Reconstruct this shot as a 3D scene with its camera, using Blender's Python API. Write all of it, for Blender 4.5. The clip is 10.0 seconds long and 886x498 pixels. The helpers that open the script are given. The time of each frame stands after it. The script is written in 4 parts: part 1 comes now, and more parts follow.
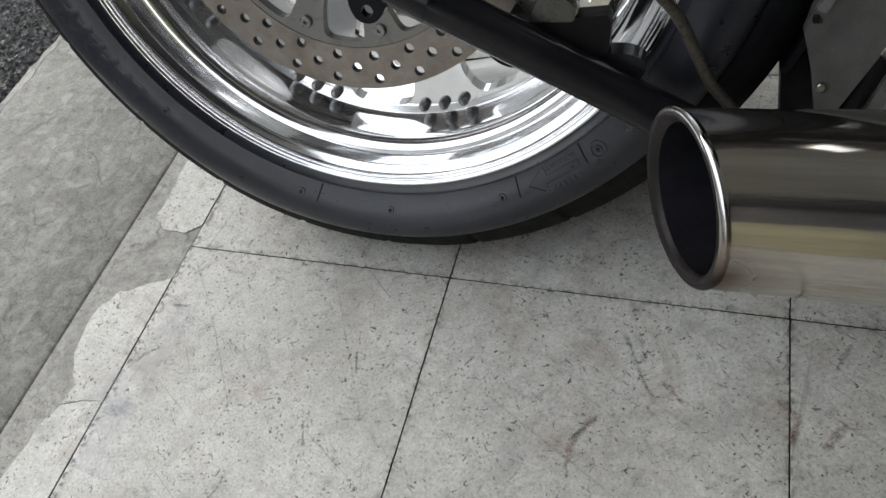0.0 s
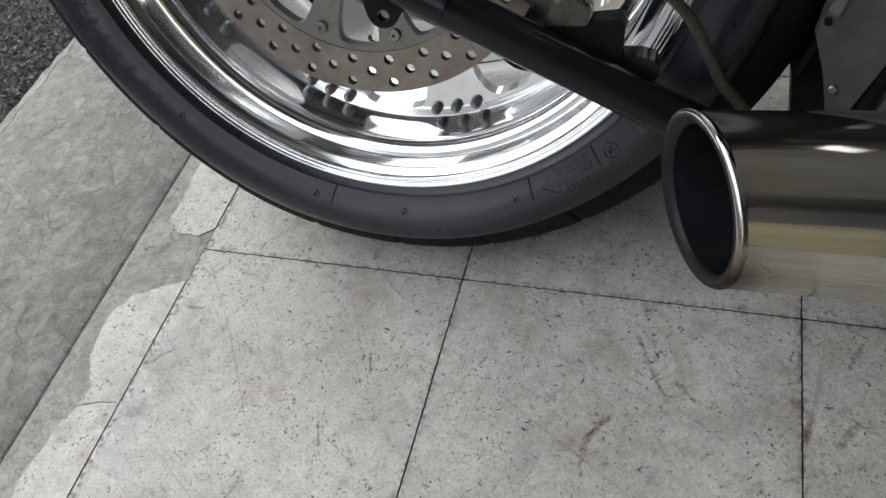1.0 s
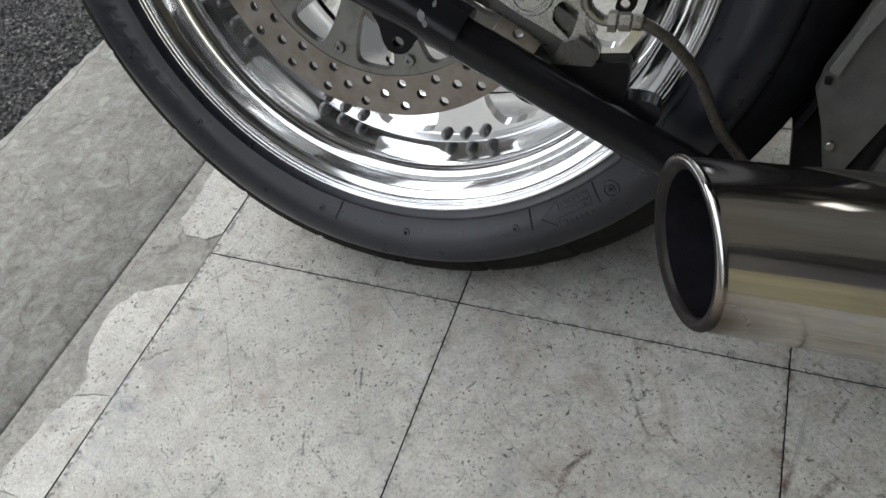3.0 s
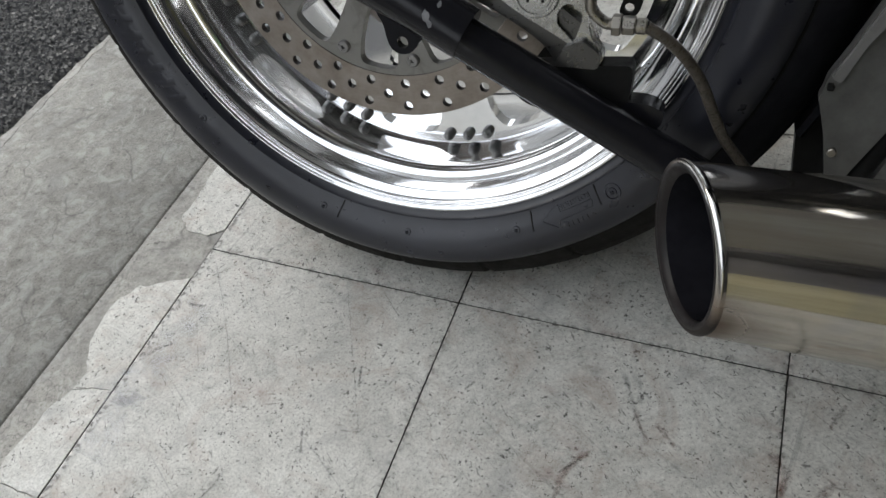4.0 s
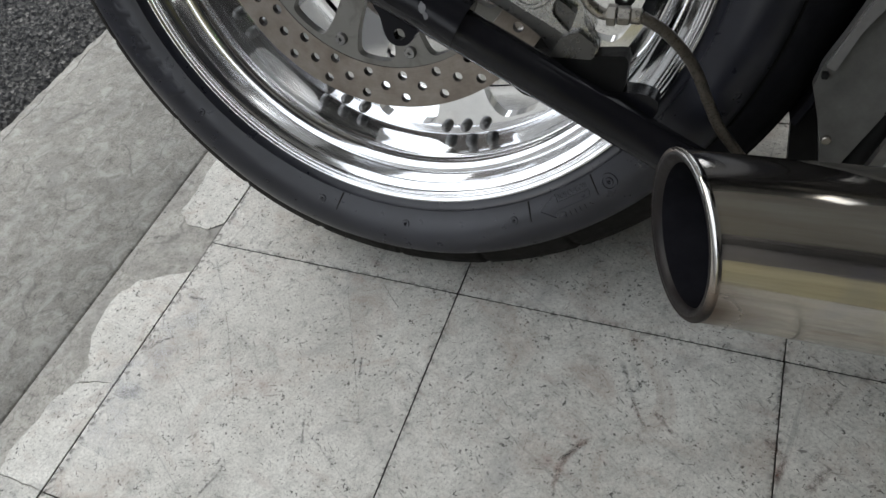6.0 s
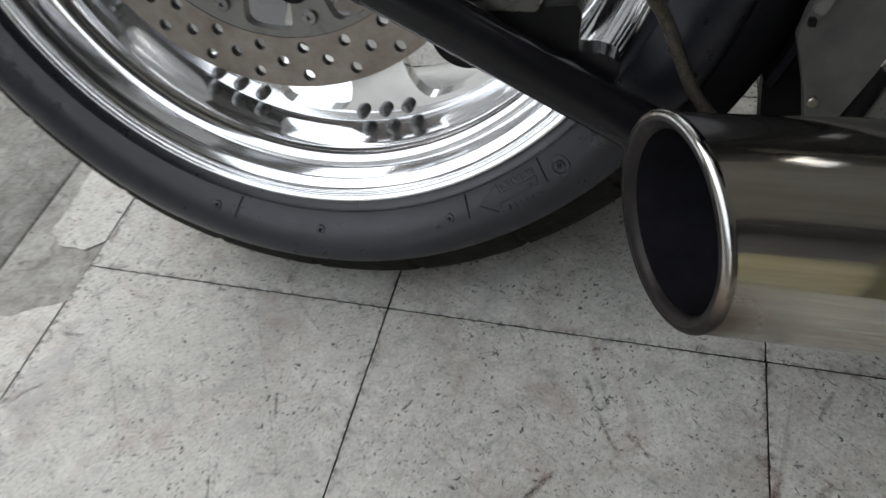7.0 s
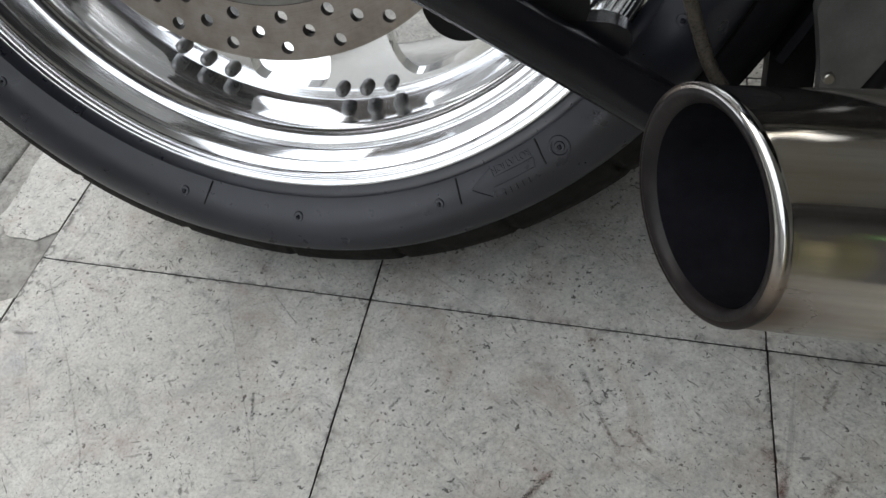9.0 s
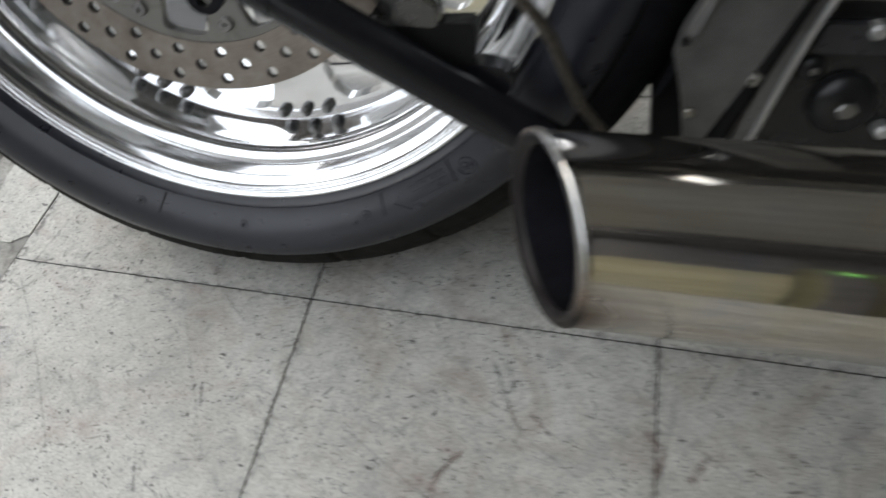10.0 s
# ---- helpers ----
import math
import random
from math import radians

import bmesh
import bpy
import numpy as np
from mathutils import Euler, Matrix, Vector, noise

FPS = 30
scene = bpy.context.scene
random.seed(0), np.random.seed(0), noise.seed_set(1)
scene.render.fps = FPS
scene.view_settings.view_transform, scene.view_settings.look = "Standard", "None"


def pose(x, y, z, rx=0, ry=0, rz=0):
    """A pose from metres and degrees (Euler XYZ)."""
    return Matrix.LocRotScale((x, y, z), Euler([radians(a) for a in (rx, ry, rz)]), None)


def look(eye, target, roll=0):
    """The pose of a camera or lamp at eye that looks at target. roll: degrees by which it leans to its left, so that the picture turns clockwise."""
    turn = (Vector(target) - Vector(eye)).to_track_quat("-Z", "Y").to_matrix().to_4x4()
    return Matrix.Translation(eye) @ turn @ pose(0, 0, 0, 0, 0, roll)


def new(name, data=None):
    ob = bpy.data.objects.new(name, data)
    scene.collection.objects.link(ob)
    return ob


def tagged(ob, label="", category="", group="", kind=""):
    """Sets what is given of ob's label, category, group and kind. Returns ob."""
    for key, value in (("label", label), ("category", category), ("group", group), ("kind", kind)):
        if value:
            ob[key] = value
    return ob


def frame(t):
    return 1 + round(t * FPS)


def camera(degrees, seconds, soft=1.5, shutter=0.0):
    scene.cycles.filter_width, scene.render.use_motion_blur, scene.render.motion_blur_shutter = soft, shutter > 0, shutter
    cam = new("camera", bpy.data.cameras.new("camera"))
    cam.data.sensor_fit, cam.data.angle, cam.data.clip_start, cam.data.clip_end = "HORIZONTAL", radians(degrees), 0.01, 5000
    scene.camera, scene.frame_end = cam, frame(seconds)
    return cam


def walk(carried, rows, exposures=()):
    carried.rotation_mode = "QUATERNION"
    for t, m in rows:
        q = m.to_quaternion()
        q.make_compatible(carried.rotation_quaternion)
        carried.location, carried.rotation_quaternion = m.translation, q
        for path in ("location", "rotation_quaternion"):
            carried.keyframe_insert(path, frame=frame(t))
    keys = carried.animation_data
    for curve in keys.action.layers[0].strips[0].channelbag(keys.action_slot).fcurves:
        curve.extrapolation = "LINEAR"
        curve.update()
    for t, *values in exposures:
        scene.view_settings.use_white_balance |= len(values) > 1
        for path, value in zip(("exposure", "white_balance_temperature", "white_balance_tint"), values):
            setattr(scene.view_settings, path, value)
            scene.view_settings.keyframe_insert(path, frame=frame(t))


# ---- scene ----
cam = camera(64.9, 10.0, soft=1.5, shutter=0.4)
PATH = [
    (0, (0.209, -0.338, 0.557), (-0.43, 0.712, -1.02), -19.5),
    (0.5, (0.207, -0.34, 0.558), (-0.438, 0.712, -1.016), -19.7),
    (1, (0.203, -0.344, 0.563), (-0.447, 0.709, -1.008), -20.0),
    (1.5, (0.213, -0.346, 0.577), (-0.45, 0.705, -0.99), -20.0),
    (1.7, (0.209, -0.349, 0.58), (-0.444, 0.712, -0.985), -17.6),
    (2, (0.214, -0.348, 0.574), (-0.46, 0.718, -0.978), -16.1),
    (2.5, (0.217, -0.347, 0.57), (-0.468, 0.74, -0.963), -16.1),
    (4, (0.218, -0.348, 0.571), (-0.473, 0.746, -0.953), -14.9),
    (4.5, (0.22, -0.351, 0.573), (-0.469, 0.742, -0.954), -14.7),
    (5, (0.221, -0.353, 0.574), (-0.47, 0.737, -0.954), -15.1),
    (6.5, (0.219, -0.348, 0.57), (-0.46, 0.731, -0.971), -15.9),
    (6.7, (0.214, -0.331, 0.544), (-0.439, 0.757, -0.999), -16.2),
    (6.8, (0.206, -0.32, 0.525), (-0.38, 0.806, -1.018), -14.3),
    (7, (0.189, -0.293, 0.495), (-0.307, 0.852, -1.068), -12.0),
    (7.2, (0.173, -0.279, 0.473), (-0.234, 0.886, -1.098), -9.9),
    (7.3, (0.165, -0.277, 0.468), (-0.203, 0.892, -1.11), -8.4),
    (7.5, (0.162, -0.273, 0.459), (-0.172, 0.905, -1.121), -7.7),
    (8, (0.159, -0.275, 0.466), (-0.148, 0.895, -1.127), -7.3),
    (8.5, (0.16, -0.272, 0.469), (-0.187, 0.882, -1.127), -7.9),
    (9, (0.16, -0.278, 0.472), (-0.218, 0.862, -1.128), -8.5),
    (9.5, (0.162, -0.28, 0.477), (-0.214, 0.854, -1.127), -8.2),
    (9.6, (0.162, -0.278, 0.481), (-0.207, 0.85, -1.128), -8.0),
    (9.7, (0.167, -0.278, 0.486), (-0.201, 0.845, -1.128), -8.0),
    (9.8, (0.175, -0.284, 0.491), (-0.195, 0.847, -1.117), -8.1),
    (9.9, (0.192, -0.289, 0.503), (-0.170, 0.841, -1.107), -7.8),
    (10, (0.221, -0.297, 0.523), (-0.131, 0.838, -1.086), -7.2),
]
walk(cam, [(t, look(eye, target, roll)) for t, eye, target, roll in PATH], exposures=[(0.0, 0.09, 6500, 8), (1.0, 0.04, 6500, 8), (2.0, 0.04, 6500, 8), (4.5, 0.02, 6500, 8), (7.5, 0.0, 6500, 8), (8.5, 0.06, 6500, 8), (9.5, 0.10, 6500, 8), (10.0, 0.13, 6500, 8)])

# ---------------------------------------------------------------- light
world = bpy.data.worlds.new("overcast_day")
scene.world = world
world.use_nodes = True
wn = world.node_tree.nodes
sky = wn.new("ShaderNodeTexSky")
sky.sky_type = "NISHITA"
sky.sun_disc = False
sky.sun_elevation, sky.sun_rotation = radians(35), radians(290)
sky.air_density, sky.dust_density = 1.0, 4.0
cloud = wn.new("ShaderNodeMix")
cloud.data_type = "RGBA"
cloud.inputs[0].default_value = 0.75
cloud.inputs[7].default_value = (9.45, 9.75, 10.3, 1)
world.node_tree.links.new(sky.outputs[0], cloud.inputs[6])
world.node_tree.links.new(cloud.outputs[2], wn["Background"].inputs[0])
wn["Background"].inputs[1].default_value = 0.217

sun = new("sun", bpy.data.lights.new("sun", "SUN"))
sun.data.energy, sun.data.angle, sun.data.color = 0.5, radians(60), (1.0, 0.99, 0.97)
sun.matrix_world = look((-4.0, 1.5, 3.0), (0, 0, 0))


# ---------------------------------------------------------------- materials
def material(name):
    m = bpy.data.materials.new(name)
    m.use_nodes = True
    t = m.node_tree
    return m, t, t.nodes["Principled BSDF"]


def node(t, kind, **values):
    n = t.nodes.new(kind)
    for key, value in values.items():
        if key == "op":
            n.operation = value
        elif key == "blend":
            n.blend_type = value
        elif key == "feature":
            n.feature = value
        elif key == "clamp":
            n.use_clamp = value
    return n


def coords(t, scale=(1, 1, 1), rot=(0, 0, 0), source="Object", shift=None):
    """Object coordinates, scaled; shift: a socket whose value moves the pattern."""
    c = t.nodes.new("ShaderNodeTexCoord")
    m = t.nodes.new("ShaderNodeMapping")
    m.inputs["Scale"].default_value = scale
    m.inputs["Rotation"].default_value = rot
    t.links.new(c.outputs[source], m.inputs["Vector"])
    if shift is not None:
        t.links.new(shift, m.inputs["Location"])
    return m.outputs[0]


def streaks(t, turn, stretch, scale, shift):
    """Noise drawn out along one direction."""
    c = t.nodes.new("ShaderNodeTexCoord")
    a = t.nodes.new("ShaderNodeMapping")
    a.inputs["Rotation"].default_value = (0, 0, turn)
    t.links.new(c.outputs["Object"], a.inputs["Vector"])
    t.links.new(shift, a.inputs["Location"])
    b = t.nodes.new("ShaderNodeMapping")
    b.inputs["Scale"].default_value = (1, stretch, 1)
    t.links.new(a.outputs[0], b.inputs["Vector"])
    return noise_tex(t, b.outputs[0], scale, 2, 0.5, 0.25)


def specks(t, vec, scale, size, share):
    """Dots of uneven size in a share of the cells."""
    vo = t.nodes.new("ShaderNodeTexVoronoi")
    vo.inputs["Scale"].default_value = scale
    t.links.new(vec, vo.inputs["Vector"])
    sep = t.nodes.new("ShaderNodeSeparateColor")
    t.links.new(vo.outputs["Color"], sep.inputs[0])
    limit = maths(t, "MULTIPLY", sep.outputs[1], size)
    near = maths(t, "LESS_THAN", vo.outputs["Distance"], limit)
    return maths(t, "MULTIPLY", near, maths(t, "LESS_THAN", sep.outputs[0], share))


def noise_tex(t, vec, scale, detail=4.0, rough=0.55, distort=0.0):
    n = t.nodes.new("ShaderNodeTexNoise")
    n.inputs["Scale"].default_value = scale
    n.inputs["Detail"].default_value = detail
    n.inputs["Roughness"].default_value = rough
    n.inputs["Distortion"].default_value = distort
    t.links.new(vec, n.inputs["Vector"])
    return n.outputs["Fac"]


def ramp(t, fac, stops):
    n = t.nodes.new("ShaderNodeValToRGB")
    e = n.color_ramp.elements
    while len(e) < len(stops):
        e.new(0.5)
    for i, (p, c) in enumerate(stops):
        e[i].position = p
        e[i].color = (c, c, c, 1) if isinstance(c, (int, float)) else (*c, 1)
    t.links.new(fac, n.inputs[0])
    return n.outputs[0]


def mix(t, fac, a, b, blend="MIX"):
    n = t.nodes.new("ShaderNodeMix")
    n.data_type, n.blend_type = "RGBA", blend
    for sock, value in ((n.inputs[0], fac), (n.inputs[6], a), (n.inputs[7], b)):
        if isinstance(value, (int, float)):
            sock.default_value = value
        elif isinstance(value, tuple):
            sock.default_value = (*value, 1)
        else:
            t.links.new(value, sock)
    return n.outputs[2]


def maths(t, op, a, b=0.0):
    n = t.nodes.new("ShaderNodeMath")
    n.operation = op
    for sock, value in ((n.inputs[0], a), (n.inputs[1], b)):
        if isinstance(value, (int, float)):
            sock.default_value = value
        else:
            t.links.new(value, sock)
    return n.outputs[0]


def bump(t, p, height, strength, distance):
    n = t.nodes.new("ShaderNodeBump")
    n.inputs["Strength"].default_value = strength
    n.inputs["Distance"].default_value = distance
    t.links.new(height, n.inputs["Height"])
    t.links.new(n.outputs[0], p.inputs["Normal"])


def random_shift(t, amount=20.0):
    i = t.nodes.new("ShaderNodeObjectInfo")
    return maths(t, "MULTIPLY", i.outputs["Random"], amount)


def vinyl_material(name, edges):
    m, t, p = material(name)
    sh = random_shift(t)
    v = coords(t, shift=sh)
    cloud = noise_tex(t, v, 8, 5, 0.6)
    base = ramp(t, cloud, [(0.30, (0.435, 0.430, 0.393)), (0.55, (0.550, 0.545, 0.503)), (0.75, (0.635, 0.632, 0.588))])
    mottle = noise_tex(t, v, 48, 10, 0.74, 0.5)
    base = mix(t, 0.9, base, ramp(t, mottle, [(0.30, 0.52), (0.43, 0.90), (0.55, 1.03), (0.72, 1.16)]), "MULTIPLY")
    grain = noise_tex(t, v, 380, 5, 0.8)
    base = mix(t, 0.95, base, ramp(t, grain, [(0.30, 0.45), (0.45, 0.90), (0.58, 1.08), (0.75, 1.38)]), "MULTIPLY")
    # small chips: ragged dots of several sizes, gathered in some places
    warp = mix(t, 0.02, v, noise_col(t, v, 210))
    where = noise_tex(t, v, 13, 3, 0.6)
    many = ramp(t, where, [(0.38, 0.25), (0.62, 1.0)])
    chips = ramp(t, noise_tex(t, v, 270, 2, 0.55, 0.3), [(0.640, 0.0), (0.662, 1.0)])
    pits = specks(t, warp, 120, 0.30, 0.22)
    base = mix(t, maths(t, "MULTIPLY", maths(t, "MULTIPLY", chips, many), 0.9), base, (0.06, 0.057, 0.052))
    base = mix(t, maths(t, "MULTIPLY", pits, 0.9), base, (0.05, 0.048, 0.043))
    # short dents lying in all directions
    gate = noise_tex(t, v, 24, 3, 0.6)
    for k, (turn, stretch, scale, cut, strength) in enumerate(((0.45, 0.18, 370, 0.675, 0.8), (-0.75, 0.16, 400, 0.68, 0.8), (1.30, 0.20, 360, 0.675, 0.8), (2.2, 0.17, 390, 0.68, 0.8))):
        line = ramp(t, streaks(t, turn, stretch, scale, sh), [(cut, 0.0), (cut + 0.04, 1.0)])
        g = ramp(t, gate, [(0.46, 0.0), (0.60, 1.0)] if k % 2 else [(0.38, 1.0), (0.52, 0.0)])
        base = mix(t, maths(t, "MULTIPLY", maths(t, "MULTIPLY", line, g), strength), base, (0.11, 0.107, 0.098))
    # long hairline scratches, dark and pale
    for turn, scale, cut, strength, tone in ((0.15, 190, 0.69, 0.30, 0.16), (-1.05, 210, 0.69, 0.30, 0.16), (1.75, 200, 0.70, 0.22, 0.75), (0.75, 180, 0.70, 0.22, 0.75)):
        line = ramp(t, streaks(t, turn, 0.02, scale, sh), [(cut, 0.0), (cut + 0.03, 1.0)])
        base = mix(t, maths(t, "MULTIPLY", line, strength), base, (tone, tone * 0.99, tone * 0.95))
    # brown and reddish stains, grey scuffs
    st = noise_tex(t, v, 13, 7, 0.72, 1.2)
    base = mix(t, maths(t, "MULTIPLY", ramp(t, st, [(0.52, 0.0), (0.70, 1.0)]), 0.55), base, (0.32, 0.245, 0.20))
    red = ramp(t, streaks(t, 1.9, 0.3, 46, sh), [(0.62, 0.0), (0.78, 1.0)])
    base = mix(t, maths(t, "MULTIPLY", red, 0.38), base, (0.26, 0.17, 0.15))
    gs = ramp(t, streaks(t, 0.9, 0.35, 34, sh), [(0.58, 0.0), (0.74, 1.0)])
    base = mix(t, maths(t, "MULTIPLY", gs, 0.42), base, (0.26, 0.255, 0.25))
    # dirt trodden into the edges
    c = t.nodes.new("ShaderNodeTexCoord")
    sx = t.nodes.new("ShaderNodeSeparateXYZ")
    t.links.new(c.outputs["Object"], sx.inputs[0])
    edge = maths(t, "MINIMUM", maths(t, "MINIMUM", sx.outputs[0], maths(t, "SUBTRACT", 0.303, sx.outputs[0])), maths(t, "MINIMUM", sx.outputs[1], maths(t, "SUBTRACT", 0.303, sx.outputs[1])))
    crumbs = maths(t, "MULTIPLY", ramp(t, edge, [(0.0, 1.0), (0.006, 0.0)]), ramp(t, noise_tex(t, v, 190, 3, 0.6), [(0.50, 0.0), (0.58, 1.0)]))
    base = mix(t, maths(t, "MULTIPLY", crumbs, 0.8 if edges else 0.0), base, (0.08, 0.077, 0.07))
    i = t.nodes.new("ShaderNodeObjectInfo")
    base = mix(t, 1.0, base, ramp(t, i.outputs["Random"], [(0.0, 0.95), (1.0, 1.04)]), "MULTIPLY")
    t.links.new(base, p.inputs["Base Color"])
    t.links.new(ramp(t, mottle, [(0.3, 0.52), (0.7, 0.36)]), p.inputs["Roughness"])
    bump(t, p, mix(t, 0.5, mottle, grain), 0.35, 0.0014)
    return m


def cement_material(name, dark, light, fine=60, rough=0.85):
    m, t, p = material(name)
    v = coords(t)
    a = noise_tex(t, v, 7, 5, 0.6)
    base = ramp(t, a, [(0.3, dark), (0.7, light)])
    b = noise_tex(t, v, fine, 6, 0.7, 0.4)
    base = mix(t, 0.8, base, ramp(t, b, [(0.3, 0.50), (0.47, 0.92), (0.7, 1.25)]), "MULTIPLY")
    g = noise_tex(t, v, 330, 4, 0.75)
    base = mix(t, 0.9, base, ramp(t, g, [(0.3, 0.45), (0.46, 0.92), (0.6, 1.10), (0.75, 1.40)]), "MULTIPLY")
    base = mix(t, maths(t, "MULTIPLY", maths(t, "MAXIMUM", specks(t, v, 260, 0.40, 0.20), specks(t, mix(t, 0.02, v, noise_col(t, v, 200)), 70, 0.16, 0.16)), 0.6), base, (0.11, 0.105, 0.098))
    wear = noise_tex(t, v, 34, 8, 0.72, 0.9)
    base = mix(t, maths(t, "MULTIPLY", ramp(t, wear, [(0.48, 0.0), (0.62, 1.0)]), 0.5), base, (0.50, 0.495, 0.462))
    grey = noise_tex(t, coords(t, rot=(0, 0, 0.7)), 12, 8, 0.7, 0.8)
    base = mix(t, maths(t, "MULTIPLY", ramp(t, grey, [(0.50, 0.0), (0.64, 1.0)]), 0.45), base, (0.20, 0.193, 0.18))
    vo = t.nodes.new("ShaderNodeTexVoronoi")
    vo.inputs["Scale"].default_value = 38
    t.links.new(v, vo.inputs["Vector"])
    pick = noise_tex(t, v, 15, 2, 0.5)
    pit = maths(t, "MULTIPLY", ramp(t, vo.outputs["Distance"], [(0.06, 1.0), (0.13, 0.0)]), ramp(t, pick, [(0.53, 0.0), (0.6, 1.0)]))
    base = mix(t, maths(t, "MULTIPLY", pit, 0.7), base, (0.09, 0.088, 0.082))
    # hairline cracks
    cv = t.nodes.new("ShaderNodeTexVoronoi")
    cv.feature = "DISTANCE_TO_EDGE"
    cv.inputs["Scale"].default_value = 7
    warp = mix(t, 0.06, v, noise_col(t, v, 18))
    t.links.new(warp, cv.inputs["Vector"])
    crack = maths(t, "MULTIPLY", ramp(t, cv.outputs["Distance"], [(0.0, 1.0), (0.014, 0.0)]), ramp(t, noise_tex(t, v, 7, 2), [(0.47, 0.0), (0.56, 1.0)]))
    base = mix(t, maths(t, "MULTIPLY", crack, 0.6), base, (0.12, 0.118, 0.11))
    fv = t.nodes.new("ShaderNodeTexVoronoi")
    fv.feature = "DISTANCE_TO_EDGE"
    fv.inputs["Scale"].default_value = 21
    t.links.new(mix(t, 0.05, v, noise_col(t, v, 40)), fv.inputs["Vector"])
    craze = maths(t, "MULTIPLY", ramp(t, fv.outputs["Distance"], [(0.0, 1.0), (0.025, 0.0)]), ramp(t, noise_tex(t, v, 11, 3), [(0.50, 0.0), (0.60, 1.0)]))
    base = mix(t, maths(t, "MULTIPLY", craze, 0.60), base, (0.13, 0.126, 0.118))
    t.links.new(base, p.inputs["Base Color"])
    p.inputs["Roughness"].default_value = rough
    bump(t, p, mix(t, 0.75, b, g), 0.22, 0.0012)
    return m


def noise_col(t, vec, scale):
    n = t.nodes.new("ShaderNodeTexNoise")
    n.inputs["Scale"].default_value = scale
    t.links.new(vec, n.inputs["Vector"])
    return n.outputs["Color"]


def asphalt_material():
    m, t, p = material("coarse_asphalt")
    v = coords(t)
    vo = t.nodes.new("ShaderNodeTexVoronoi")
    vo.inputs["Scale"].default_value = 135
    t.links.new(v, vo.inputs["Vector"])
    b = noise_tex(t, v, 260, 4, 0.7)
    base = ramp(t, vo.outputs["Color"], [(0.0, (0.037, 0.036, 0.034)), (0.45, (0.070, 0.068, 0.064)), (0.75, (0.128, 0.124, 0.116)), (1.0, (0.29, 0.28, 0.26))])
    base = mix(t, ramp(t, vo.outputs["Distance"], [(0.42, 0.0), (0.62, 1.0)]), base, (0.012, 0.012, 0.013))
    base = mix(t, maths(t, "MULTIPLY", ramp(t, noise_tex(t, v, 9, 5, 0.7), [(0.5, 0.0), (0.7, 1.0)]), 0.2), base, (0.15, 0.145, 0.14))
    base = mix(t, 0.7, base, ramp(t, b, [(0.3, 0.4), (0.7, 1.5)]), "MULTIPLY")
    t.links.new(base, p.inputs["Base Color"])
    p.inputs["Roughness"].default_value = 0.8
    h = mix(t, 0.4, vo.outputs["Distance"], b)
    bump(t, p, h, 0.9, 0.004)
    return m


def metal_material(name, color, rough, grain=None, grain_amount=0.1, metallic=1.0, stain=None):
    m, t, p = material(name)
    v = coords(t)
    p.inputs["Metallic"].default_value = metallic
    base = color
    n = noise_tex(t, v, 40, 5, 0.65)
    base = mix(t, 0.35, color, mix(t, 1.0, color, ramp(t, n, [(0.3, 0.75), (0.7, 1.1)]), "MULTIPLY"))
    if stain:
        s = noise_tex(t, v, stain[1], 4, 0.6, 0.6)
        base = mix(t, maths(t, "MULTIPLY", ramp(t, s, [(0.52, 0.0), (0.68, 1.0)]), stain[2]), base, stain[0])
    t.links.new(base, p.inputs["Base Color"])
    f = noise_tex(t, v, 160, 4, 0.7)
    t.links.new(ramp(t, f, [(0.3, max(0.02, rough * 0.75)), (0.7, rough * 1.3)]), p.inputs["Roughness"])
    if grain:
        g = noise_tex(t, coords(t, grain), 60, 3, 0.6)
        bump(t, p, g, grain_amount, 0.001)
    return m


